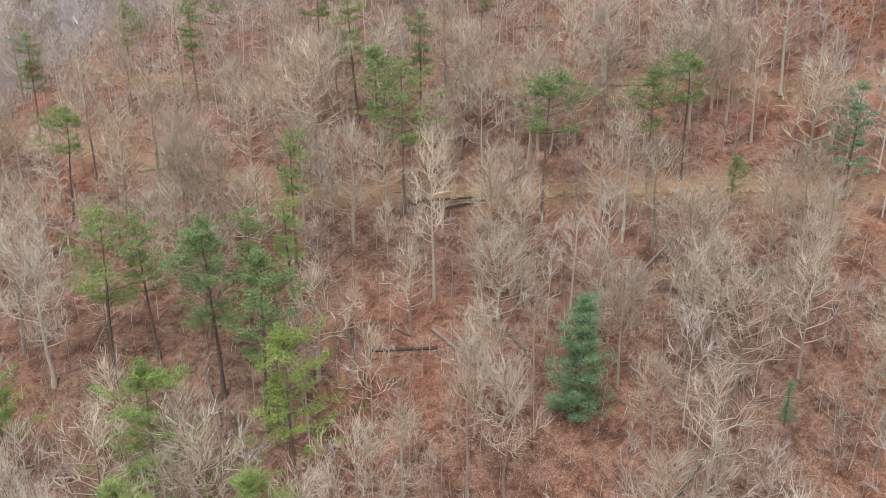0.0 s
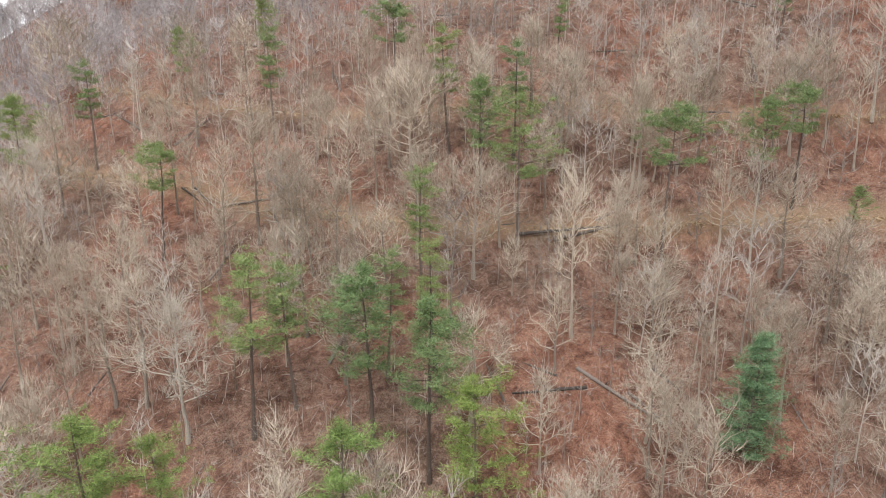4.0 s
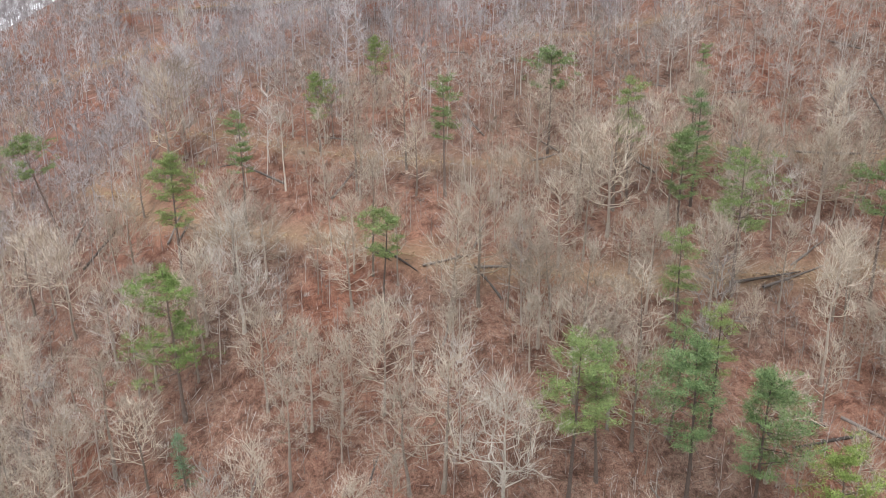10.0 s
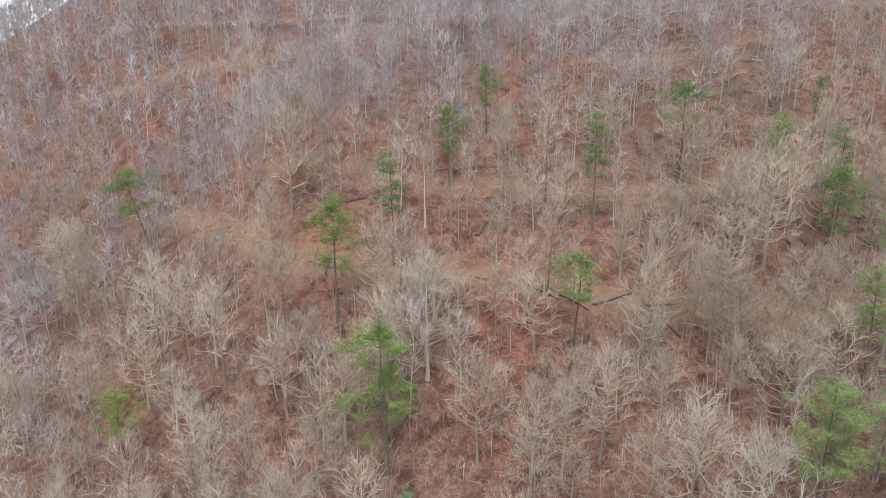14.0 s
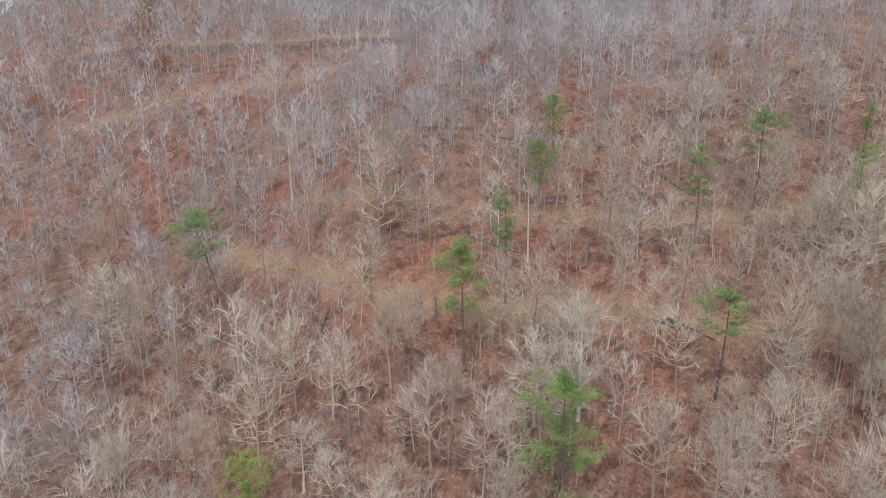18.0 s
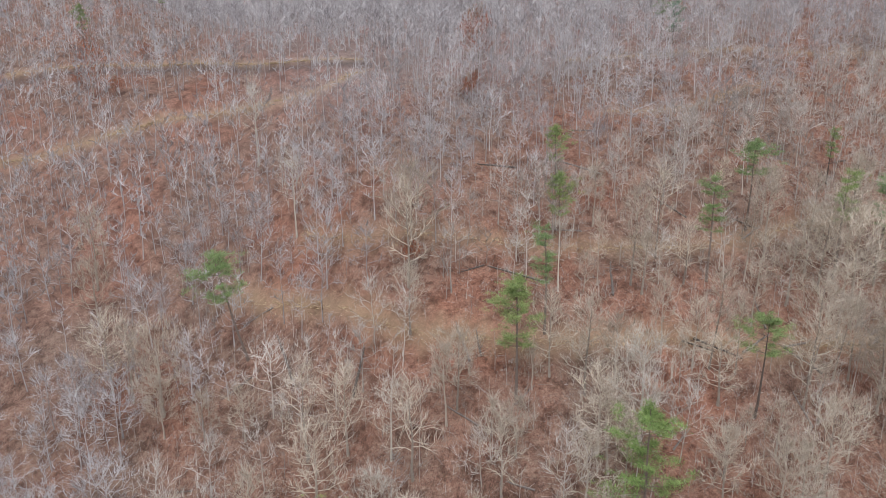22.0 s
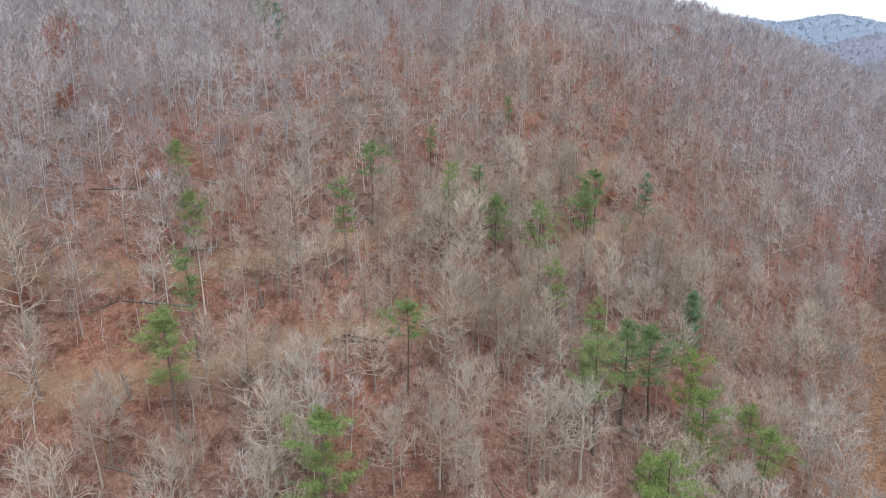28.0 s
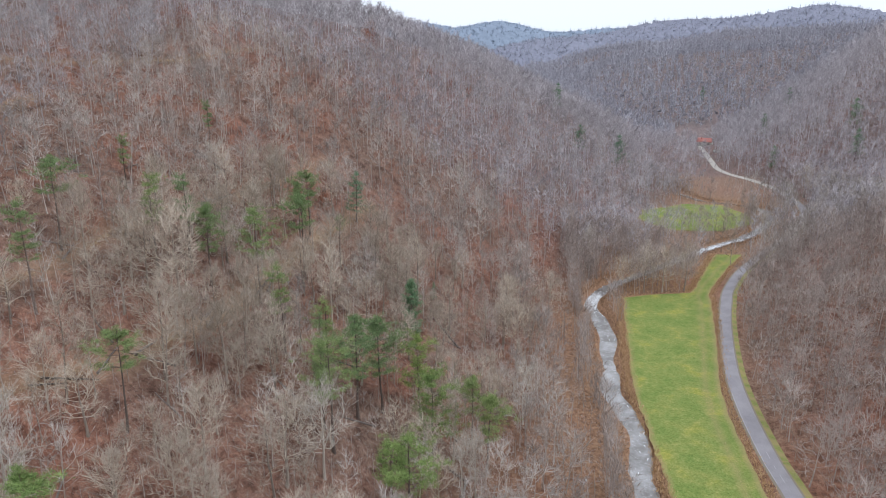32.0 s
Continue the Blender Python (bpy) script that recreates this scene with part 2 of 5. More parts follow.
# ---- terrain ----
FOOT_X = [-400, -300, -200, -150, -127, -100, -75, -45, 0, 40, 77, 130, 200, 270, 330, 400, 500, 700, 1000, 1600]
FOOT_Y = [260, 230, 190, 150, 112, 84, 68, 64, 57, 45, 35, 14, -18, -45, -62, -80, -105, -190, -330, -600]
RISE_D = [-40, -8, 8, 30, 115, 160, 240, 400, 700, 1500]
RISE_H = [0, 0.3, 3.5, 14.5, 62, 76, 85, 100, 112, 118]
SOUTH_X = [-400, -60, -20, 0, 20, 40, 70, 100, 121, 180, 254, 300, 353, 400, 450, 500, 700, 1000, 1600]
SOUTH_Y = [-40, -13, -13, -15, -17.5, -23, -32, -44, -56, -95, -131, -136, -126, -128, -136, -145, -230, -380, -640]
RIVER = [(-400, -30), (-160, 10), (-80, 21), (-35, 21.3), (-19, 19.4), (-7, 18.2), (2, 19.4), (12, 20.8), (28, 19.0), (53, 15.9), (68, 16.6), (83, 16.8), (100, 8),
         (125, -15), (154, -42), (181, -72), (215, -95), (245, -100), (258, -86), (262, -75), (285, -66), (304, -66), (330, -64), (420, -92), (520, -125), (700, -215)]
ROAD = [(-400, -25), (-120, -6.5), (-34, -8.0), (-19, -8.5), (0, -10.3), (18, -13.0), (34, -16.6), (52, -21.4), (66, -25.5), (80, -30.2), (96, -36.2),
        (121, -49.5), (150, -70), (190, -98), (225, -117), (255, -126), (297, -129), (327, -125), (353, -118), (376, -116.5), (399, -120), (444, -128), (489, -136), (540, -150), (700, -222)]


def smooth_line(points, step):
    """A Catmull-Rom line through the points, resampled at about step metres."""
    p = np.array(points, float)
    p = np.vstack([2 * p[0] - p[1], p, 2 * p[-1] - p[-2]])
    out = []
    for a, b, c, d in zip(p[:-3], p[1:-2], p[2:-1], p[3:]):
        n = max(2, int(np.hypot(*(c - b)) / step))
        t = np.linspace(0, 1, n, endpoint=False)[:, None]
        out.append(0.5 * (2 * b + (c - a) * t + (2 * a - 5 * b + 4 * c - d) * t ** 2 + (3 * b - a - 3 * c + d) * t ** 3))
    return np.vstack(out + [p[-2:-1]])


RIVER_LINE = smooth_line(RIVER, 3.0)
ROAD_LINE = smooth_line(ROAD, 3.0)


def to_line(x, y, line):
    """Distance of the places to a polyline's points."""
    x, y = np.asarray(x, float), np.asarray(y, float)
    best = np.full(x.shape, 1e9)
    for px, py in line:
        best = np.minimum(best, (x - px) ** 2 + (y - py) ** 2)
    return np.sqrt(best)


def soft_table(v, xs, ys, width):
    """The table's value, averaged over a width, so that no crease shows."""
    return sum(np.interp(v + k * width, xs, ys) for k in (-1, -0.5, 0, 0.5, 1)) / 5


def waves(x, y):
    """Gentle unevenness of the slopes: spurs and hollows."""
    return (1.9 * np.sin(x / 23.0 + 0.7 * np.sin(y / 41.0)) * np.cos(y / 37.0 + 0.4) + 0.8 * np.sin(x / 9.0 + 1.3) * np.sin(y / 11.0 + 0.6)
            + 0.25 * np.sin(x / 3.1 + 2.0) * np.cos(y / 3.7) + 5.0 * np.sin(x / 83.0 + 1.1) * np.sin(y / 97.0))


def base_height(x, y):
    x, y = np.asarray(x, float), np.asarray(y, float)
    fy = soft_table(x, FOOT_X, FOOT_Y, 14)
    k = np.interp(x, [-150, -95, 150, 400], [0.70, 1.0, 0.95, 0.85])
    dn = (y - fy) * k
    north = soft_table(dn, RISE_D, RISE_H, 9)
    # the draw that runs up behind the near shoulder of the hill
    north = north - 20 * np.exp(-((x + 106) / 30.0) ** 2 - ((y - 238) / 52.0) ** 2) - 6 * np.exp(-((x + 58) / 22.0) ** 2 - ((y - 185) / 30.0) ** 2)
    ds = (soft_table(x, SOUTH_X, SOUTH_Y, 10) - y) * np.interp(x, [0, 150, 400], [0.93, 0.85, 0.9])
    south = soft_table(ds, RISE_D, RISE_H, 6) * (1 - 0.5 * np.exp(-((x - 235) / 45.0) ** 2))
    south = south * np.interp(x, [-60, 60, 420, 700], [0.85, 0.85, 1.15, 1.5])
    # the hill is highest east of the draw and runs out as a spur where the valley bends
    north = north * soft_table(x, [0, 100, 180, 330, 430, 520, 650, 900], [1.0, 1.14, 1.42, 1.33, 1.03, 0.8, 0.5, 0.4], 30)
    # and falls away west of the draw
    north = north * soft_table(x, [-420, -330, -260, -210, -165, 0], [0.35, 0.45, 0.6, 0.8, 1.0, 1.0], 20)
    h = north + south
    rough = np.clip(np.maximum(dn, ds) / 25.0, 0, 1)
    # the hill that closes the valley in the distance
    close = np.clip((x - 560 + 0.3 * (y + 150)) / 330.0, 0, 1)
    close = close * close * (3 - 2 * close) * np.interp(y, [-700, -400, -260, -170, -110, -60, 60, 250], [108, 100, 80, 62, 48, 35, 22, 18])
    h = np.maximum(h, close + 9 * np.sin(x / 57.0) * np.sin(y / 63.0 + 1) * np.clip(close / 40, 0, 1))
    h = h + 0.13 * np.clip(y - 320, 0, 200) * np.clip((-60 - x) / 50.0, 0, 1) * np.clip((x + 230) / 60.0, 0, 1)
    h = h + rough * waves(x, y)
    return h


# old logging tracks that follow the contours: plan points
HIGH_TRACKS = (
    [(-150, 352), (-135, 340), (-111, 325), (-90, 303), (-72, 288), (-55, 273)],
    [(-160, 300), (-143, 289), (-133, 283), (-122, 280), (-100, 273), (-86, 263), (-75, 255), (-60, 262)],
)
MIDDLE_TRACKS = (
    [(70, 95), (40, 104), (12, 110), (-8, 113), (-21, 113), (-39, 119), (-49, 123), (-63, 132), (-83, 143), (-91, 150), (-102, 162), (-106, 175), (-114, 189), (-122, 205)],
    [(80, 112), (44, 125), (30, 129), (10, 137), (-6, 140), (-26, 143), (-41, 145), (-52, 150), (-65, 157), (-81, 168), (-98, 185), (-104, 200)],
)
EAST_TRACKS = (
    [(30, 182), (12, 184), (-2, 186), (-20, 193)], [(140, 150), (110, 165), (97, 171), (62, 192), (31, 213), (0, 232)],
)
TRACKS = [smooth_line(p, 2.5) for p in HIGH_TRACKS + MIDDLE_TRACKS + EAST_TRACKS]
TRACK_Z = [base_height(p[:, 0], p[:, 1]) for p in TRACKS]
TRACK_Z = [np.convolve(np.pad(z, 4, "edge"), np.ones(9) / 9, "valid") for z in TRACK_Z]


def on_track(x, y):
    """How far a place lies on a track, 0 to 1, and the track's level there."""
    near, level = np.full(x.shape, 1e9), np.zeros(x.shape)
    for line, zs in zip(TRACKS, TRACK_Z):
        for (px, py), z in zip(line, zs):
            d = (x - px) ** 2 + (y - py) ** 2
            level = np.where(d < near, z, level)
            near = np.minimum(near, d)
    return np.exp(-(near / 6.5) ** 2), level


def height(x, y):
    """The ground's level, with the tracks cut into the slope."""
    x, y = np.asarray(x, float), np.asarray(y, float)
    h = base_height(x, y)
    w, level = on_track(x, y)
    return h + 0.9 * w * (level - h)


def ground_at(x, y):
    """The ground with the river's bed."""
    h = height(x, y)
    d = to_line(x, y, RIVER_LINE)
    rim = 3.45 + 0.3 * np.sin(np.asarray(x) / 7.0) + 0.35 * np.sin(np.asarray(y) / 2.6 + np.asarray(x) / 3.1)
    return h - 1.9 * np.clip((rim - d) / 1.9, 0, 1)


def mesh_of(name, verts, tris, mat, smooth=False):
    """A mesh from arrays of corners and triangles."""
    verts, tris = np.asarray(verts, np.float32), np.asarray(tris, np.int32)
    me = bpy.data.meshes.new(name)
    me.vertices.add(len(verts))
    me.vertices.foreach_set("co", verts.ravel())
    me.loops.add(tris.size)
    me.loops.foreach_set("vertex_index", tris.ravel())
    me.polygons.add(len(tris))
    me.polygons.foreach_set("loop_start", np.arange(0, tris.size, 3, dtype=np.int32))
    me.polygons.foreach_set("loop_total", np.full(len(tris), 3, np.int32))
    if smooth:
        me.polygons.foreach_set("use_smooth", np.ones(len(tris), bool))
    me.materials.append(mat)
    me.update(calc_edges=True)
    return me


def point_attribute(me, name, values):
    a = me.attributes.new(name, "FLOAT", "POINT")
    a.data.foreach_set("value", np.asarray(values, np.float32))


def grid_tris(nx, ny):
    i = np.arange(nx - 1)[:, None] * ny + np.arange(ny - 1)[None]
    a, b, c, d = i, i + ny, i + ny + 1, i + 1
    return np.concatenate([np.stack([a, b, c], -1).reshape(-1, 3), np.stack([a, c, d], -1).reshape(-1, 3)])


def lines(*spans):
    return np.unique(np.concatenate([np.arange(a, b + 0.01, s) for a, b, s in spans]).round(2))


gx = lines((-3000, -600, 300), (-600, -250, 35), (-250, 340, 3.0), (340, 700, 12), (700, 1500, 40), (1500, 4500, 300))
gy = lines((-3000, -700, 300), (-700, -160, 20), (-160, -30, 3.0), (-30, 34, 1.0), (34, 380, 3.0), (380, 700, 16), (700, 3000, 230))
GX, GY = np.meshgrid(gx, gy, indexing="ij")
gz = ground_at(GX.ravel(), GY.ravel())
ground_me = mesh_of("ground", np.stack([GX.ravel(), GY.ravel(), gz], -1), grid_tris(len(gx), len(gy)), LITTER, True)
upper_d = np.minimum(to_line(GX.ravel(), GY.ravel(), TRACKS[0]), to_line(GX.ravel(), GY.ravel(), TRACKS[1]))
point_attribute(ground_me, "straw", np.where((upper_d < 6) | (to_line(GX.ravel(), GY.ravel(), TRACKS[2]) < 6), 0.75, 0.5) * on_track(GX.ravel(), GY.ravel())[0])
below_d = to_line(GX.ravel(), GY.ravel() + 6.5, TRACKS[0])
point_attribute(ground_me, "cut", np.clip((3.8 - below_d) / 2.0, 0, 1) * (upper_d > 2.2))
flat = np.clip((3.0 - height(GX.ravel(), GY.ravel())) / 3.0, 0, 1)
bank = np.exp(-(to_line(GX.ravel(), GY.ravel(), RIVER_LINE) / 16.0) ** 2)
point_attribute(ground_me, "weeds", flat * (0.55 + 0.45 * bank) * (GX.ravel() < 345))
# share of distance haze painted into the ground, by plan position
point_attribute(ground_me, "hazed", np.clip((GX.ravel() - 110) / 120, 0, 0.6) + np.clip((GX.ravel() - 470) / 120, 0, 0.45) + np.clip((GY.ravel() - 190) / 120, 0, 0.5) * np.clip((GX.ravel() + 105) / 40, 0.2, 1) * (GX.ravel() < 110))
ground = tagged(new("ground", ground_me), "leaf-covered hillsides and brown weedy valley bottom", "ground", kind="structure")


# ---- river, meadow, road ----
def strip(name, line, left, right, lift, mat, level=None, across=5):
    """A band along a line from left to right of it, over the ground or level."""
    line = np.asarray(line)
    way = np.gradient(line, axis=0)
    way /= np.linalg.norm(way, axis=1, keepdims=True)
    side = np.stack([-way[:, 1], way[:, 0]], -1)
    offs = np.linspace(left, right, across, axis=-1) if np.ndim(left) else np.linspace(left, right, across)[None].repeat(len(line), 0)
    pts = line[:, None] + side[:, None] * offs[..., None]
    z = np.full(pts.shape[:2], level) if level is not None else ground_at(pts[..., 0].ravel(), pts[..., 1].ravel()).reshape(pts.shape[:2])
    v = np.concatenate([pts, (z + lift)[..., None]], -1)
    return mesh_of(name, v.reshape(-1, 3), grid_tris(len(line), across), mat, True)


river_me = strip("river", RIVER_LINE, 5.2, -5.2, 0, WATER, -0.75)
river = tagged(new("river", river_me), "shallow grey river reflecting the white sky", "river", kind="structure")

road_line = smooth_line(ROAD, 1.5)
paved = road_line[:, 0] < 262
road_me = strip("road", road_line[paved], 1.75, -1.75, 0.12, ASPHALT)
road = tagged(new("road", road_me), "narrow grey asphalt country road along the valley", "road", kind="structure")
gravel_me = strip("gravel_road", road_line[~paved & (road_line[:, 0] < 512)], 1.9, -1.9, 0.12, PALE_GRAVEL)
tagged(new("gravel_road", gravel_me), "pale gravel road running on down the valley", "road", kind="structure")
verge_me = strip("road_shoulder", road_line[road_line[:, 0] < 512], 2.3, -2.3, 0.06, GRAVEL)
tagged(new("road_shoulder", verge_me), "pale gravel shoulder under the narrow road", "shoulder", kind="structure")

# worn white lines
mark_rows = (road_line[:, 0] > -34) & (road_line[:, 0] < 12)
tagged(new("edge_line", strip("edge_line", road_line[mark_rows], 1.66, 1.54, 0.126, PAINT, across=2)), "worn white edge line on the grey road", "road marking", kind="structure")
for a0, a1 in ((-30.0, -27.5), (-25.8, -24.0), (-20.6, -18.8)):
    rows_ = (road_line[:, 0] > a0) & (road_line[:, 0] < a1 + 1.6)
    tagged(new("centre_line", strip("centre_line", road_line[rows_], 0.06, -0.06, 0.126, PAINT, across=2)), "short faded white dash on the road", "road marking", kind="structure")

MEADOW_X = [-170, -110, -35, -2, 16, 47, 72, 86, 90, 93, 100, 125, 146]
MEADOW_N = [6, 14, 16.5, 15.6, 14.8, 10.6, 7.0, 4.5, -6, -21, -25, -36, -46]
MEADOW_S = [-7, -3, -2.8, -5.6, -8.6, -17.0, -23.2, -26.6, -27, -28.3, -31.5, -45, -58]


def meadow_sheet(name, xs, north, south, step, label, lift=0.10):
    """A mown field between two edges, a hand above the ground, with ragged rims."""
    x = np.arange(xs[0], xs[-1] + 0.1, step)
    n = np.interp(x, xs, north) + 0.22 * np.sin(x / 3.3) + 0.2 * np.sin(x / 1.1)
    s = np.interp(x, xs, south) + 0.15 * np.sin(x / 1.7 + 1)
    t = np.linspace(0, 1, 26)
    X = np.repeat(x[:, None], 26, 1)
    Y = s[:, None] + (n - s)[:, None] * t[None]
    Z = height(X.ravel(), Y.ravel()) + lift + 0.05 * np.sin(X.ravel() / 5) * np.sin(Y.ravel() / 4)
    me = mesh_of(name, np.stack([X.ravel(), Y.ravel(), Z], -1), grid_tris(len(x), 26), GRASS, True)
    edge = np.minimum(t, 1 - t)[None] * (n - s)[:, None]
    rows_s = np.exp(-((t[None] * (n - s)[:, None] - 4.0) / 0.9) ** 2) * 0.35
    point_attribute(me, "straw", (np.clip(1.0 - edge / 1.6, 0, 1) * 0.75 + rows_s).ravel())
    return tagged(new(name, me), label, "meadow", kind="structure")


meadow_sheet("meadow", MEADOW_X, MEADOW_N, MEADOW_S, 1.0, "bright green mown meadow between river and road")
meadow_sheet("field_beyond", [188, 205, 225, 250], [-38, -24, -30, -58], [-62, -84, -88, -80], 1.0, "green field beyond the river bend", 0.3)


# ---- distant ridges ----
RIDGE_FACE = {}


def ridge(name, x0, y0, y1, base, tops, color, label, seed):
    """A wooded ridge so far off that it never shifts: a long bank with a bumpy canopy."""
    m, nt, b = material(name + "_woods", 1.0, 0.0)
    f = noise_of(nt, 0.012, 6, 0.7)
    # color already has the haze of distance mixed in
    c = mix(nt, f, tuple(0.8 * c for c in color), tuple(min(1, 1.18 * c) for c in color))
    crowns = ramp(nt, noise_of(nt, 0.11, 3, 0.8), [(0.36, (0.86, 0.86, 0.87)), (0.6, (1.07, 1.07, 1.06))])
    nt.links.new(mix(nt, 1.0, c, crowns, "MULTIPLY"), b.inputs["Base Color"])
    ys = np.arange(y0, y1, 9.0)
    rows = np.linspace(0, 1, 26)
    g = np.random.default_rng(seed)
    top = np.interp(ys, *tops) + 14 * np.sin(ys / 160.0) + 7 * np.sin(ys / 61.0 + 2)
    X = x0 + rows[None] * 420 + 22 * np.sin(ys / 90.0)[:, None]
    Z = base + (top[:, None] - base) * np.sin(rows * np.pi / 2)[None] ** 0.8 + g.normal(0, 2.6, (len(ys), 26))
    V = np.stack([X, np.repeat(ys[:, None], 26, 1), Z], -1)
    me = mesh_of(name, V.reshape(-1, 3), grid_tris(len(ys), 26), m)
    RIDGE_FACE[name] = (ys, rows, X, Z)
    return tagged(new(name, me), label, "ridge", kind="structure")


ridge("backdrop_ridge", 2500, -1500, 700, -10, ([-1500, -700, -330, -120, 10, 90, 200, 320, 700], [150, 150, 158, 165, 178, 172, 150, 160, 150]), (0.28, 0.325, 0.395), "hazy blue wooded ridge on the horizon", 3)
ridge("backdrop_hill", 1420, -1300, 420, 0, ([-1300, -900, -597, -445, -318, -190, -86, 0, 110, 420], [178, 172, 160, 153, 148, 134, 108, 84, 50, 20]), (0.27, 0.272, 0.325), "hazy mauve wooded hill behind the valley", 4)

verge_me = strip("grass_verge", road_line[60:420], -2.2, -3.5, 0.09, GRASS)
point_attribute(verge_me, "straw", 0.5 + 0.4 * np.sin(np.arange(len(verge_me.vertices)) * 0.37))
tagged(new("grass_verge", verge_me), "mossy green grass verge along the road", "verge", kind="structure")

# ---- woody shapes ----
def tube(path, radii, sides):
    """Corners and triangles of a tapering limb along a path; it ends in a point where the last radius is 0."""
    path, radii = np.asarray(path, float), np.asarray(radii, float)
    way = np.gradient(path, axis=0)
    way /= np.linalg.norm(way, axis=1, keepdims=True) + 1e-9
    ref = np.array([1.0, 0.0, 0.0]) if abs(way[0, 0]) < 0.8 else np.array([0.0, 1.0, 0.0])
    u = np.cross(way, ref)
    u /= np.linalg.norm(u, axis=1, keepdims=True) + 1e-9
    w = np.cross(way, u)
    a = np.arange(sides) * 2 * np.pi / sides
    tip = radii[-1] <= 0
    n = len(path) - tip
    rings = path[:n, None] + radii[:n, None, None] * (np.cos(a)[None, :, None] * u[:n, None] + np.sin(a)[None, :, None] * w[:n, None])
    v = rings.reshape(-1, 3)
    t = []
    for k in range(n - 1):
        for i in range(sides):
            j = (i + 1) % sides
            p, q, r, s = k * sides + i, k * sides + j, (k + 1) * sides + j, (k + 1) * sides + i
            t += [(p, q, r), (p, r, s)]
    if tip:
        v = np.vstack([v, path[-1]])
        t += [((n - 1) * sides + i, (n - 1) * sides + (i + 1) % sides, len(v) - 1) for i in range(sides)]
    return v, np.array(t, int).reshape(-1, 3)


def joined(shapes):
    vs, ts, k = [], [], 0
    for v, t in shapes:
        vs.append(v)
        ts.append(t + k)
        k += len(v)
    return np.vstack(vs), np.vstack(ts)


def blades(starts, ways, widths, rng):
    """Thin tapering twigs, one slender triangle each."""
    starts, ways = np.asarray(starts), np.asarray(ways)
    side = np.cross(ways, rng.normal(size=ways.shape) * 0.8 + (0, 0, 1.1))
    side *= (np.asarray(widths) / (np.linalg.norm(side, axis=1) + 1e-9))[:, None] / 2
    v = np.stack([starts - side, starts + side, starts + ways], 1).reshape(-1, 3)
    return v, np.arange(len(v)).reshape(-1, 3)


def unit(v):
    v = np.asarray(v, float)
    return v / (np.linalg.norm(v) + 1e-9)


def ribbons(paths, widths, rng):
    """Bent, tapering branches, each a flat strip through three points."""
    paths = np.asarray(paths, float)
    way = paths[:, 2] - paths[:, 0]
    side = np.cross(way, rng.normal(size=way.shape) * 0.8 + (0, 0, 1.0))
    side *= (np.asarray(widths) / (np.linalg.norm(side, axis=1) + 1e-9))[:, None] / 2
    v = np.stack([paths[:, 0] - side, paths[:, 0] + side, paths[:, 1] - 0.7 * side, paths[:, 1] + 0.7 * side, paths[:, 2]], 1)
    t = np.array([(0, 1, 2), (1, 3, 2), (2, 3, 4)])
    return v.reshape(-1, 3), (t[None] + 5 * np.arange(len(paths))[:, None, None]).reshape(-1, 3)


def along(p, u):
    """The point at the share u of a path, and the way there."""
    g = min(u, 0.999) * (len(p) - 1)
    i = int(g)
    return p[i] + (p[i + 1] - p[i]) * (g - i), unit(p[i + 1] - p[i])


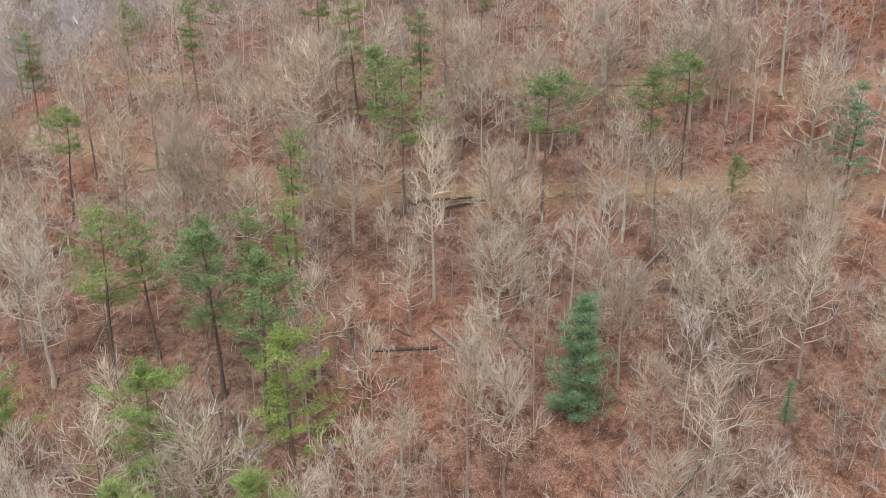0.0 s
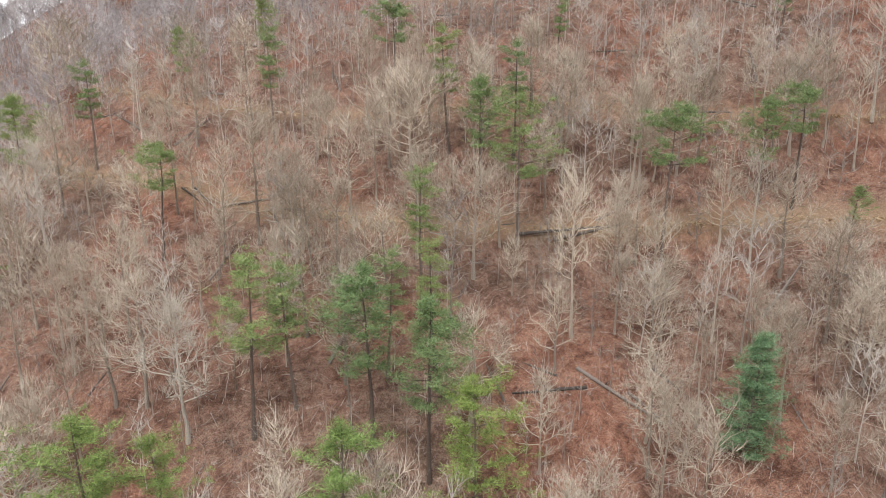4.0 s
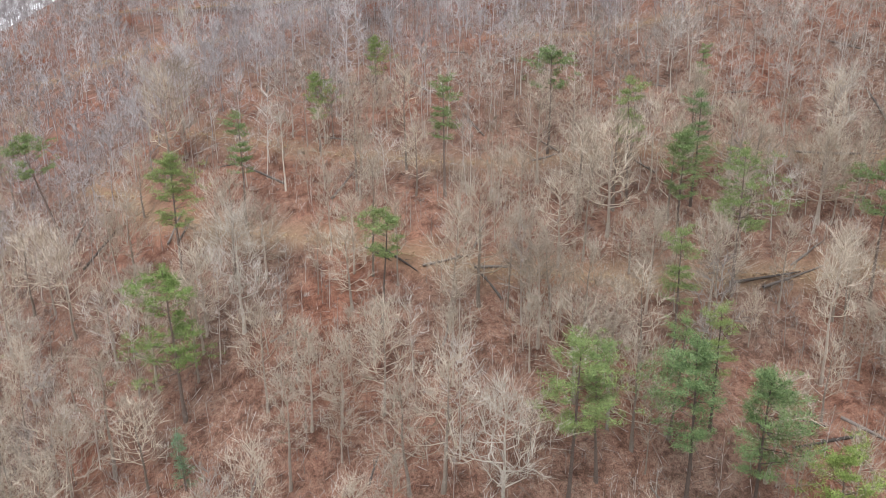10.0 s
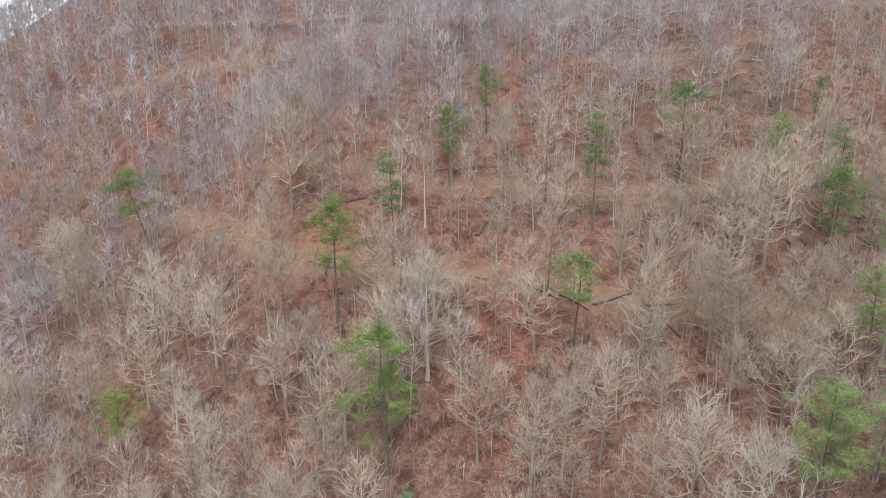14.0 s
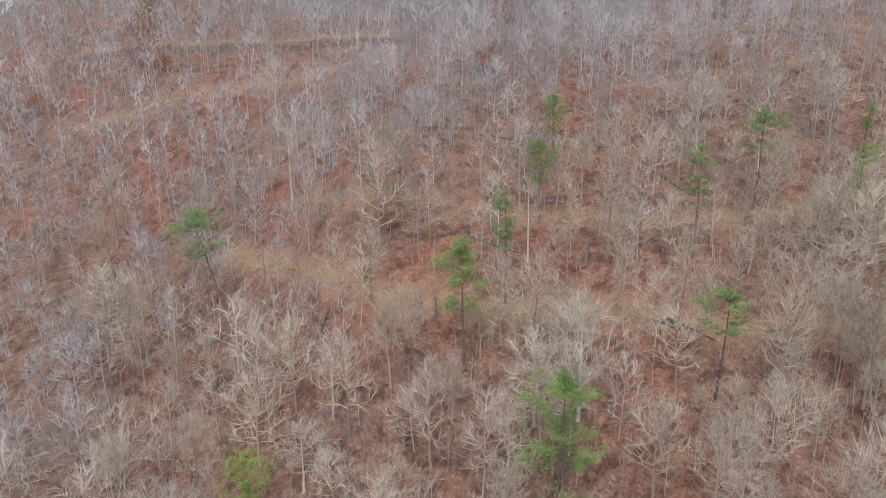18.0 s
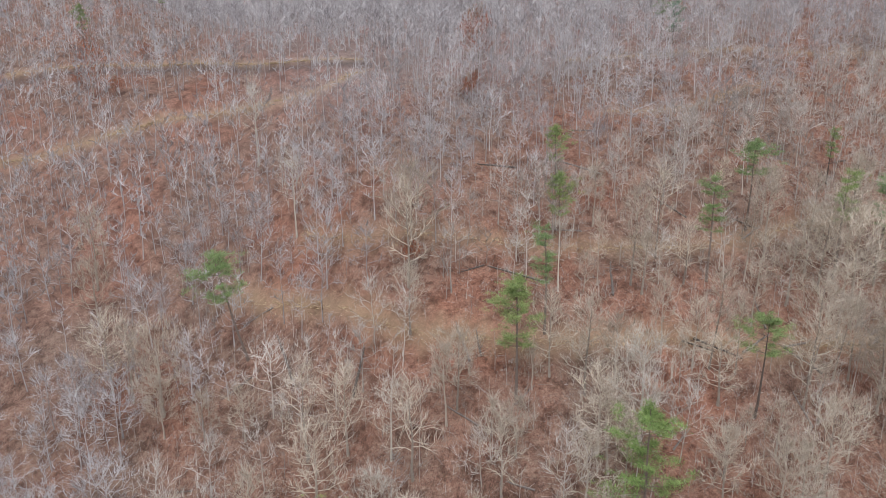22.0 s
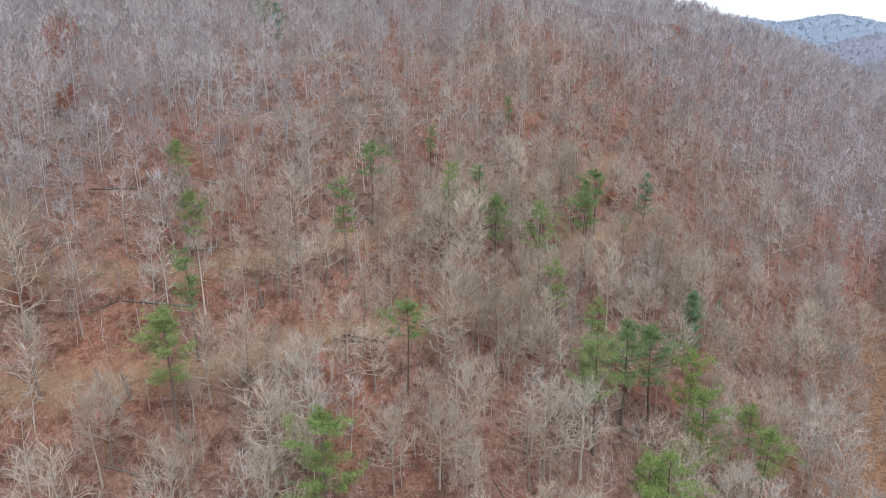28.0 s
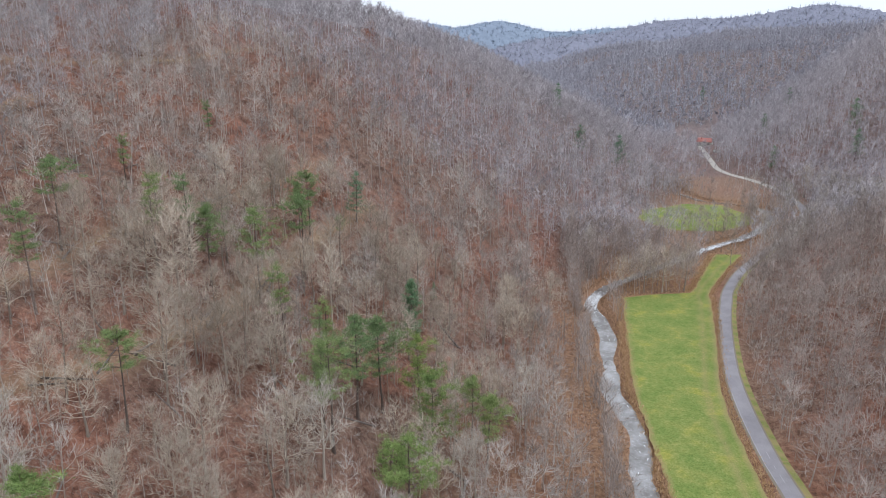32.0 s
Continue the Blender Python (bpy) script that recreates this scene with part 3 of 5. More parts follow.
def bare_tree(rng, tall, spread, first, limbs, subs, twigs, thick, lean=0.03, up=1.0, crook=0.05, sides=6, wide=(0.048, 0.082, 0.042), fork=0.0):
    """Trunk, branches and twigs of a leafless broadleaf tree: limbs leave the trunk and bend upward, each carries branches, each branch twigs.
    wide: least radius of a limb, width of a branch, width of a twig."""
    k = 8 if sides > 4 else 4
    z = np.linspace(0, tall * 0.9, k)
    drift = np.cumsum(rng.normal(0, lean, (k, 2)), 0) * tall / k
    path = np.column_stack([drift - drift[0], z])
    rad = thick * (1 - 0.85 * (z / z[-1]) ** 1.1)
    rad[0] *= 1.3
    trunk = tube(path, rad, sides)
    at_height = lambda h: np.array([np.interp(h, z, path[:, c]) for c in range(3)])
    low = first * tall
    arms, thickness = [], []
    for n in range(limbs):
        g = (n + rng.random()) / limbs
        zb = low * 0.9 + (0.84 * tall - low * 0.9) * g
        base = at_height(zb)
        az = n * 2.4 + rng.normal(0, 0.4)
        reach = spread * min(1.0, 0.68 + 1.2 * g) * (1 - 0.68 * g ** 2.2) * rng.uniform(0.62, 1.0)
        rise = min(reach * (0.32 + 0.8 * g) * up + 0.4, (1.02 * tall - zb) * rng.uniform(0.8, 1.0))
        long = np.hypot(reach, rise)
        q = np.array([0.0, 0.35, 0.7, 1.0])
        p = base + np.column_stack([np.cos(az) * reach * q ** 0.85, np.sin(az) * reach * q ** 0.85, rise * q ** 1.35])
        p[1:] += rng.normal(0, crook, (3, 3)) * long
        arms.append(p)
        thickness.append(max(wide[0], np.interp(zb, z, rad) * (0.4 + 0.6 * fork)))
    shapes = []
    for p, r in zip(arms, thickness):
        if sides > 4:
            shapes.append(tube(p, [r, r * 0.74, r * 0.46, 0.0], 4))
        else:
            shapes.append(tube(p[[0, 1, 3]], [r, r * 0.7, 0.0], 3))
    leader = np.array([at_height(h) for h in np.linspace(0.6 * tall, 0.9 * tall, 3)] + [at_height(0.9 * tall) + (0, 0, 0.08 * tall)])
    b_path, t_from, t_way = [], [], []
    for p in (*arms, leader, leader):
        long = np.linalg.norm(p[-1] - p[0])
        for _ in range(subs):
            u = rng.uniform(0.2, 1.0) ** 0.8
            b, d = along(p, u)
            e = unit(0.62 * d + 0.7 * unit(np.cross(d, rng.normal(size=3))) + (0, 0, 0.2))
            l2 = (long * (0.60 - 0.28 * u) + 0.4) * rng.uniform(0.7, 1.2)
            mid = b + e * l2 * 0.5
            e2 = unit(e + (0, 0, 0.3) + rng.normal(0, 0.26, 3))
            end = mid + e2 * l2 * 0.5
            b_path.append((b, mid, end))
            for _ in range(twigs):
                at, d2 = along(np.array((b, mid, end)), rng.uniform(0.12, 1.0))
                t_from.append(at)
                t_way.append(unit(0.8 * d2 + 0.6 * unit(np.cross(d2, rng.normal(size=3))) + (0, 0, 0.2)) * (l2 * rng.uniform(0.35, 0.8) + 0.25))
    boughs = joined(shapes + [ribbons(b_path, wide[1] * rng.uniform(0.7, 1.35, len(b_path)), rng)])
    twig_w = wide[2] * rng.uniform(0.75, 1.35, len(t_from))
    return trunk, boughs, blades(t_from, t_way, twig_w, rng)


def puff_tree(rng, tall, spread, low, count, width, thick, long=(0.3, 0.6), limbs=7):
    """A leafless tree seen far off: a thin stem and a domed haze of rising twigs."""
    z = np.linspace(0, tall * 0.8, 3)
    drift = np.cumsum(rng.normal(0, 0.035, (3, 2)), 0) * tall / 3
    path = np.column_stack([drift - drift[0], z])
    trunk = tube(path, thick * np.array([1.2, 0.75, 0.25]), 3)
    hub = np.array([*path[1] * (1, 1, 0)])
    hub[2] = tall * (low + (1 - low) * 0.32)
    up, down = tall - hub[2], hub[2] - tall * low
    # fans of twigs at the ends of the branches
    fans = max(5, count // 9)
    d = rng.normal(size=(fans, 3))
    d /= np.linalg.norm(d, axis=1, keepdims=True)
    size = np.where(d[:, 2:] > 0, (spread, spread, up), (spread, spread, down)) * rng.uniform(0.8, 1.1, (fans, 1))
    foot = hub + d * size * rng.uniform(0.3, 0.72, (fans, 1))
    k = rng.integers(0, fans, count)
    st = foot[k] + rng.normal(0, 0.06 * spread, (count, 3))
    wy = (d[k] * (1, 1, 0.7) + (0, 0, 0.4) + rng.normal(0, 0.42, (count, 3))) * spread * rng.uniform(*long, (count, 1))
    q = rng.normal(size=(limbs, 3))
    q[:, 2] = np.abs(q[:, 2]) + 0.35
    q /= np.linalg.norm(q, axis=1, keepdims=True)
    base = np.column_stack([np.repeat(hub[None, :2], limbs, 0), rng.uniform(tall * low * 0.9, hub[2] + 0.25 * up, limbs)])
    st, wy = np.vstack([st, base]), np.vstack([wy, q * (spread, spread, up) * rng.uniform(0.6, 0.9, (limbs, 1))])
    wd = np.concatenate([width * rng.uniform(0.55, 1.3, count), np.full(limbs, max(width * 1.1, thick * 0.8))])
    return trunk, blades(st, wy, wd, rng)


def tuft(rng, at, size, count, flat=0.5):
    """A spray of needles round a place: short blades that fan out in a flat pad."""
    d = rng.normal(size=(count, 3))
    d[:, 2] = np.abs(d[:, 2]) * flat + 0.12
    d /= np.linalg.norm(d, axis=1, keepdims=True)
    st = at + rng.normal(0, size * 0.34, (count, 3)) * (1, 1, 0.3)
    return st, d * size * rng.uniform(0.3, 0.65, (count, 1)), rng.uniform(0.05, 0.09, count) * size


def pine(rng, tall, spread, first, whorls, tufts, droop=0.0, cone=0.6, per=20, size=0.8, skew=0.35, gaps=0.15, lean=0.022):
    """Trunk, limbs and needles of a pine whose needle pads lie in open, uneven layers."""
    k = 8
    z = np.linspace(0, tall * 0.97, k)
    drift = np.cumsum(rng.normal(0, lean, (k, 2)), 0) * tall / k
    path = np.column_stack([drift - drift[0], z])
    thick = tall * 0.0105 + 0.04
    rad = thick * (1 - 0.88 * (z / z[-1]))
    rad[0] *= 1.3
    trunk = tube(path, rad, 7)
    limbs, st, wy, wd = [], [], [], []
    sunny = rng.uniform(0, 6.28)
    for n in range(whorls):
        f = first + (0.985 - first) * (n + 0.5 * rng.random()) / whorls
        g = (f - first) / (1 - first)
        base = np.array([np.interp(f * z[-1], z, path[:, c]) for c in range(3)])
        outline = (1 - g) ** cone * 0.85 + 0.22
        if cone < 0.5:
            outline = min(1.0, 0.6 + 1.5 * g) * (1 - g ** 2.2) ** 0.6 * 0.9 + 0.15
        reach = spread * outline * rng.uniform(0.6, 1.15)
        for m in range(rng.integers(2, 5)):
            az = n * 2.4 + m * 2.1 + rng.normal(0, 0.4)
            if rng.random() < gaps:
                continue
            d = unit([np.cos(az), np.sin(az), 0.16 + 0.45 * g - droop])
            l = reach * rng.uniform(0.5, 1.1) * (1 + skew * np.cos(az - sunny))
            p1 = base + d * l * 0.55
            p2 = p1 + unit(d + (0, 0, 0.28) + rng.normal(0, 0.12, 3)) * l * 0.45
            r0 = max(0.03, np.interp(f * z[-1], z, rad) * 0.4)
            limbs.append(tube([base, p1, p2], [r0, r0 * 0.6, 0.0], 4))
            across = unit(np.cross(d, (0, 0, 1.0)))
            for s in range(tufts):
                q = rng.uniform(0.3, 1.06)
                at = base + (p1 - base) * q / 0.55 if q < 0.55 else p1 + (p2 - p1) * (q - 0.55) / 0.45
                at = at + across * rng.normal(0, 0.20 * l * q + 0.1) + (0, 0, rng.normal(0, 0.03 * l + 0.06))
                a, b, c = tuft(rng, at, size * rng.uniform(0.7, 1.25), per)
                st.append(a), wy.append(b), wd.append(c)
    top = path[-1]
    for s in range(8):
        a, b, c = tuft(rng, top + rng.normal(0, 0.3, 3), size * 0.9, per, 1.0)
        st.append(a), wy.append(b), wd.append(c)
    return trunk, joined(limbs), blades(np.vstack(st), np.vstack(wy), np.concatenate(wd), rng)


def part(name, shape, mat, parent, label="", smooth=False):
    ob = new(name, mesh_of(name, shape[0], shape[1], mat, smooth))
    ob.parent = parent
    if label:
        ob["label"] = label
    return ob


def rng_of(seed):
    return np.random.default_rng(seed)


def make_bare(kind, seed, bark, twig, label, category="tree", **shape):
    top = new(kind)
    trunk, limbs, twigs = bare_tree(rng_of(seed), **shape)
    part("trunk", trunk, bark, top, smooth=True)
    part("crown", twigs, twig, part("branchwork", limbs, LIMB if twig is TWIG else twig, top))
    return tagged(top, label, category)


def make_pine(kind, seed, needle, label, **shape):
    top = new(kind)
    trunk, limbs, needles = pine(rng_of(seed), **shape)
    part("trunk", trunk, PINE_BARK, top, smooth=True)
    part("branchwork", limbs, PINE_BARK, top)
    part("crown", needles, needle, top)
    return tagged(top, label, "tree")


def stand(x, y, tall_is, tall, turn, lean=(0.0, 0.0), wide=1.0, sink=0.25):
    """The pose of a tree of one height, scaled to another, rooted in the ground."""
    s = tall / tall_is
    return Matrix.LocRotScale((x, y, float(ground_at(np.array([x]), np.array([y]))[0]) - sink), Euler((lean[0], lean[1], turn)), (s * wide, s * wide, s))


def place(template, used, m):
    """The template itself for its first tree, a copy of it for each further one."""
    if template.name not in used:
        used.add(template.name)
        template.matrix_basis = m
        return template
    return copy_scaled(template, m)


def copy_scaled(template, m):
    ob = copy_thing(template, m)
    ob.matrix_basis = m
    return ob


USED = set()

# ---- evergreens ----
PINE = [make_pine("pine_tree", 11 + n, NEEDLE, lab, **sh) for n, (lab, sh) in enumerate((
    ("tall pine with an open crown and bare lower trunk", dict(tall=22, spread=7.2, first=0.46, whorls=12, tufts=10, per=30, size=1.0, cone=0.4)),
    ("green pine with layered limbs among bare trees", dict(tall=20, spread=5.6, first=0.42, whorls=12, tufts=10, per=30, size=0.95, cone=0.45)),
    ("slender pine with a small crown high on its trunk", dict(tall=18, spread=3.3, first=0.5, whorls=9, tufts=9, per=30, size=0.8, cone=0.45, skew=0.45, gaps=0.25, lean=0.04)),
    ("flat-topped pine with spreading needle layers", dict(tall=18, spread=5.4, first=0.62, whorls=7, tufts=10, per=32, size=0.9, cone=0.3, skew=0.5)),
))]
BRIGHT = [make_pine("bright_pine_tree", 21 + n, NEEDLE_BRIGHT, "yellow-green pine with a dense bushy crown", **sh) for n, sh in enumerate((
    dict(tall=20, spread=6.6, first=0.34, whorls=13, tufts=10, per=32, size=0.95), dict(tall=20, spread=7.2, first=0.45, whorls=10, tufts=12, per=30, size=1.0, cone=0.4)))]
BLUE = make_pine("white_pine_tree", 31, NEEDLE_BLUE, "dense blue-green white pine with foliage down its trunk", tall=16, spread=4.5, first=0.06, whorls=25, tufts=11, cone=0.8, per=26, size=0.95, skew=0.1, gaps=0.0)
CEDAR = make_pine("cedar_tree", 41, NEEDLE_BLUE, "small dark evergreen below bare trees", tall=8, spread=1.6, first=0.12, whorls=13, tufts=6, cone=0.7, per=13, size=0.6, gaps=0.0)

DARK = make_pine("dark_pine_tree", 51, NEEDLE_BLUE, "dark green pine with layered drooping limbs", tall=18, spread=4.6, first=0.22, whorls=13, tufts=10, cone=0.6, size=1.0)

LOWER_PINES = [
    (BLUE, 15.6, 75.2, 16.3), (PINE[0], -43.1, 84.1, 24.3), (PINE[2], -38.1, 87.0, 20.3), (PINE[1], -28.2, 82.1, 24.6),
    (PINE[1], -21.6, 77.7, 24.0), (BRIGHT[0], -16.8, 69.7, 21.6), (BRIGHT[0], -31.3, 65.6, 22.3), (BRIGHT[1], -56.9, 68.1, 23.0),
    (PINE[2], -21.4, 99.1, 21.0), (PINE[3], 14.9, 103.4, 23.6), (PINE[1], -18.2, 57.8, 16.8), (PINE[1], -29.3, 54.3, 19.0),
    (PINE[2], -26.4, 90.3, 18.0), (PINE[2], -20.1, 90.5, 18.4), (DARK, 55.8, 97.0, 16.5), (PINE[1], 41.0, 99.4, 9.0),
    (CEDAR, 38.5, 70.8, 6.0), (CEDAR, -89.8, 101.9, 9.0), (BRIGHT[1], -50.4, 71.8, 16.4),
]
UPPER_PINES = [
    (PINE[3], -61.5, 114.5, 18.8), (PINE[2], -46.4, 137.5, 21.5), (PINE[1], -67.2, 157.8, 16.0), (PINE[1], -10.7, 118.9, 20.3),
    (PINE[3], 36.2, 107.2, 19.8), (BRIGHT[0], -90.5, 111.9, 24.0), (PINE[2], -81.8, 144.7, 21.0), (PINE[1], -92.9, 138.8, 22.5),
    (BRIGHT[1], -128.7, 138.8, 16.0), (PINE[3], -124.5, 185.0, 24.0), (PINE[3], -24.4, 144.9, 20.5), (PINE[1], -53.3, 175.2, 15.0),
    (PINE[2], -15.1, 128.9, 22.0), (PINE[2], -4.0, 126.4, 20.5), (PINE[0], -6.1, 109.0, 24.0), (PINE[1], 31.6, 108.8, 17.0),
    (PINE[2], 7.6, 146.0, 14.0), (PINE[1], -125.4, 355.0, 16.0), (PINE[1], -90.9, 380.6, 16.0), (PINE[0], 42.4, 230.4, 18.0),
    (DARK, 40.1, 223.5, 16.0), (PINE[2], 48.5, 140.0, 15.5),
]
VALLEY_PINES = [
    (DARK, 704.9, -193.7, 19.0), (DARK, 430.9, -166.7, 20.0), (DARK, 502.8, -212.7, 19.0), (DARK, 335.3, -189.9, 22.0),
    (DARK, 294.1, -173.5, 21.0), (DARK, 333.8, -138.7, 19.0), (DARK, 265.2, 1.7, 19.0), (DARK, 286.7, -25.8, 23.0),
    (DARK, 335.8, 8.5, 21.0),
]
EVERGREENS = LOWER_PINES + UPPER_PINES + VALLEY_PINES
rng = rng_of(5)
for t, x, y, tall in EVERGREENS:
    tall_is = {PINE[0].name: 22, PINE[1].name: 20, PINE[2].name: 18, PINE[3].name: 18, DARK.name: 18, BLUE.name: 16, CEDAR.name: 8}.get(t.name, 20)
    turn, lean = rng.uniform(0, 6.28), rng.normal(0, 0.03, 2)
    if (x, y) == (-124.5, 185.0):
        turn, lean = 0.0, (0.05, -0.24)
    place(t, USED, stand(x, y, tall_is, tall, turn, lean))["group"] = "evergreens on the hillside"

# ---- leafless trees ----
NEAR_SHAPES = (
    ("tall grey leafless tree with a narrow crown", dict(tall=21, spread=4.0, first=0.40, limbs=18, subs=11, twigs=5, thick=0.21, up=1.2)),
    ("broad leafless tree with a rounded twiggy crown", dict(tall=16.5, spread=6.0, first=0.27, limbs=24, subs=12, twigs=3, thick=0.26)),
    ("leafless tree forking into upright limbs", dict(tall=19, spread=4.8, first=0.26, limbs=18, subs=11, twigs=5, thick=0.23, up=1.35, fork=0.25)),
    ("slim leafless pole tree with short side branches", dict(tall=17, spread=2.5, first=0.36, limbs=15, subs=8, twigs=5, thick=0.13, up=1.1)),
    ("leafless tree with crooked open limbs", dict(tall=17.5, spread=5.4, first=0.32, limbs=16, subs=11, twigs=5, thick=0.24, lean=0.055, crook=0.10, up=0.9, fork=0.2)),
    ("small leafless understorey tree", dict(tall=10, spread=3.0, first=0.2, limbs=13, subs=8, twigs=5, thick=0.10)),
    ("leafless tree with a dense fan of fine twigs", dict(tall=16, spread=5.4, first=0.32, limbs=24, subs=12, twigs=3, thick=0.21, up=1.2)),
    ("leaning leafless tree with a thin crown", dict(tall=18, spread=3.8, first=0.42, limbs=14, subs=10, twigs=5, thick=0.17, lean=0.08)),
)
BARE = [make_bare("bare_tree", 101 + n, BARK, TWIG, lab, **sh) for n, (lab, sh) in enumerate(NEAR_SHAPES)]
BARE_TALL = [sh["tall"] for _, sh in NEAR_SHAPES]
PALE = [make_bare("pale_bare_tree", 131 + n, WHITE_BARK, WHITE_BARK, "leafless tree with pale whitish crooked limbs", **sh) for n, sh in enumerate((
    dict(tall=18, spread=5.6, first=0.30, limbs=24, subs=10, twigs=7, thick=0.27, lean=0.05, up=1.1, crook=0.14, fork=0.2, wide=(0.055, 0.085, 0.04)),
    dict(tall=21, spread=4.2, first=0.42, limbs=16, subs=7, twigs=7, thick=0.24, up=1.3, wide=(0.05, 0.08, 0.038))))]
PALE_TALL = [18, 21]

# particular trees that stand out
NEAR_SPECIAL = [
    (PALE, 0, -51.2, 84.2, 19.5),
    (PALE, 1, -74.4, 149.8, 16.0),
    (PALE, 1, -100.7, 241.9, 24.0),
    (BARE, 0, -1.2, 93.0, 23.0),
    (BARE, 1, 34.6, 75.4, 16.0),
    (BARE, 6, 21.5, 78.5, 15.0),
    (BARE, 6, 23.8, 70.5, 12.0),
    (BARE, 0, 2.7, 67.6, 21.0),
    (BARE, 7, 7.0, 66.2, 19.0),
    (BARE, 5, -8.6, 76.8, 13.0),
    (BARE, 1, -22.1, 121.5, 20.0),
    (PALE, 1, 25.9, 98.6, 19.0),
    (PALE, 0, -82.0, 121.1, 20.0),
    (BARE, 6, -63.1, 101.2, 17.0),
    (BARE, 1, -13.5, 103.5, 18.0),
]
HIGH_SPECIAL = [
    (BARE, 6, -21.7, 107.4, 17.0),
    (BARE, 2, -29.2, 136.7, 20.0),
    (BARE, 1, -46.3, 114.4, 20.0),
    (BARE, 6, -72.9, 102.0, 15.0),
    (BARE, 4, -123.6, 157.6, 19.0),
    (BARE, 4, -112.0, 141.3, 19.0),
    (BARE, 1, -144.8, 198.1, 17.0),
    (BARE, 6, -118.2, 152.6, 17.0),
    (BARE, 1, -146.7, 223.7, 17.0),
    (PALE, 1, -106.2, 202.1, 20.0),
    (BARE, 2, -97.2, 167.6, 22.0),
    (BARE, 2, -10.2, 123.2, 19.0),
    (BARE, 4, -102.8, 129.3, 17.0),
    (PALE, 0, -39.0, 56.6, 15.0),
    (PALE, 0, -8.1, 45.7, 16.0),
    (BARE, 6, -78.7, 107.2, 16.0),
]
VALLEY_SPECIAL = [
    (BARE, 2, 92.5, -4.0, 19.0),
    (BARE, 2, 95.5, -19.5, 19.0),
    (BARE, 1, 93.5, -11.0, 18.0),
    (BARE, 6, 92.0, 4.0, 14.0),
    (BARE, 2, 131.0, -48.0, 15.0),
    (PALE, 0, 158.0, -70.0, 17.0),
    (PALE, 1, 118.0, 14.0, 18.0),
    (PALE, 0, 268.0, -134.0, 19.0),
]
SPECIAL = NEAR_SPECIAL + HIGH_SPECIAL + VALLEY_SPECIAL
for kinds, n, x, y, tall in SPECIAL:
    tall_is = (PALE_TALL if kinds is PALE else BARE_TALL)[n]
    place(kinds[n], USED, stand(x, y, tall_is, tall, rng.uniform(0, 6.28)))["group"] = "leafless trees on the hillside"

# broad, upright and crooked crowns: place, height, width of the crown
BROAD = [(-140.9, 189, 20, 15.4), (-136.7, 175.6, 12.1, 9), (-130.6, 170.3, 11.7, 8.7), (-97.8, 132.3, 11.4, 8.4), (-125.6, 149.3, 17, 12.6), (-94.2, 171, 20, 18.8), (-74.2, 110.6, 9.2, 6.8), (-53.2, 102.7, 11.5, 8.5), (-63.4, 108.9, 9.9, 7.4), (-42, 102.2, 11.7, 8.7), (-18.5, 127.4, 17.4, 12.9), (-21.4, 153.9, 9.5, 7), (-21.5, 114.1, 11, 8.1), (-8.2, 100.5, 9, 5.3), (-147.9, 203.9, 18.7, 13.8), (-142, 184.4, 13.5, 10), (-78.4, 130.3, 13.5, 10), (-52.7, 164.9, 9.7, 7.2), (-19.5, 144.4, 13.5, 10), (-135.7, 153.3, 15.5, 11.5), (-32.1, 118, 15.7, 11.7), (24.7, 86.1, 9, 6.1), (8.6, 75.1, 9, 5.5)]
UPRIGHT = [(-101.7, 159.2, 13.7, 7.2), (-144.8, 234.2, 20, 13.4), (-51.4, 139, 13.2, 7), (-56.4, 159.6, 13.9, 7.3), (-83.5, 132, 18.5, 9.8), (-76.1, 95.8, 17, 9), (-69.4, 96.9, 10.1, 5.3), (-100.5, 110.5, 20, 11.7), (-4.3, 88.5, 12.8, 6.7), (3.8, 74.6, 13.9, 7.3), (-4.2, 66.1, 14.3, 7.5), (-11.8, 87.6, 9, 4.5)]
CROOKED = [(-89.9, 138.2, 9, 5.9), (-8.8, 108.9, 13.8, 9.2), (-148.1, 155, 17.7, 11.8), (-109.2, 126.4, 11.7, 7.8), (-57.5, 89.3, 19.1, 12.7)]
for rows_, kinds, full in ((BROAD, (1, 6), 11.5), (UPRIGHT, (2, 0), 8.6), (CROOKED, (4, 4), 10.4)):
    for n, (x, y, tall, across) in enumerate(rows_):
        t = BARE[kinds[n % 2]]
        tall_is = BARE_TALL[kinds[n % 2]]
        place(t, USED, stand(x, y, tall_is, tall, rng.uniform(0, 6.28), wide=min(1.35, max(0.75, across / full * tall_is / tall))))["group"] = "leafless trees on the hillside"

TAKEN = [(e[1], e[2]) for e in EVERGREENS] + [(s[2], s[3]) for s in SPECIAL] + [(b[0], b[1]) for b in BROAD + UPRIGHT + CROOKED]


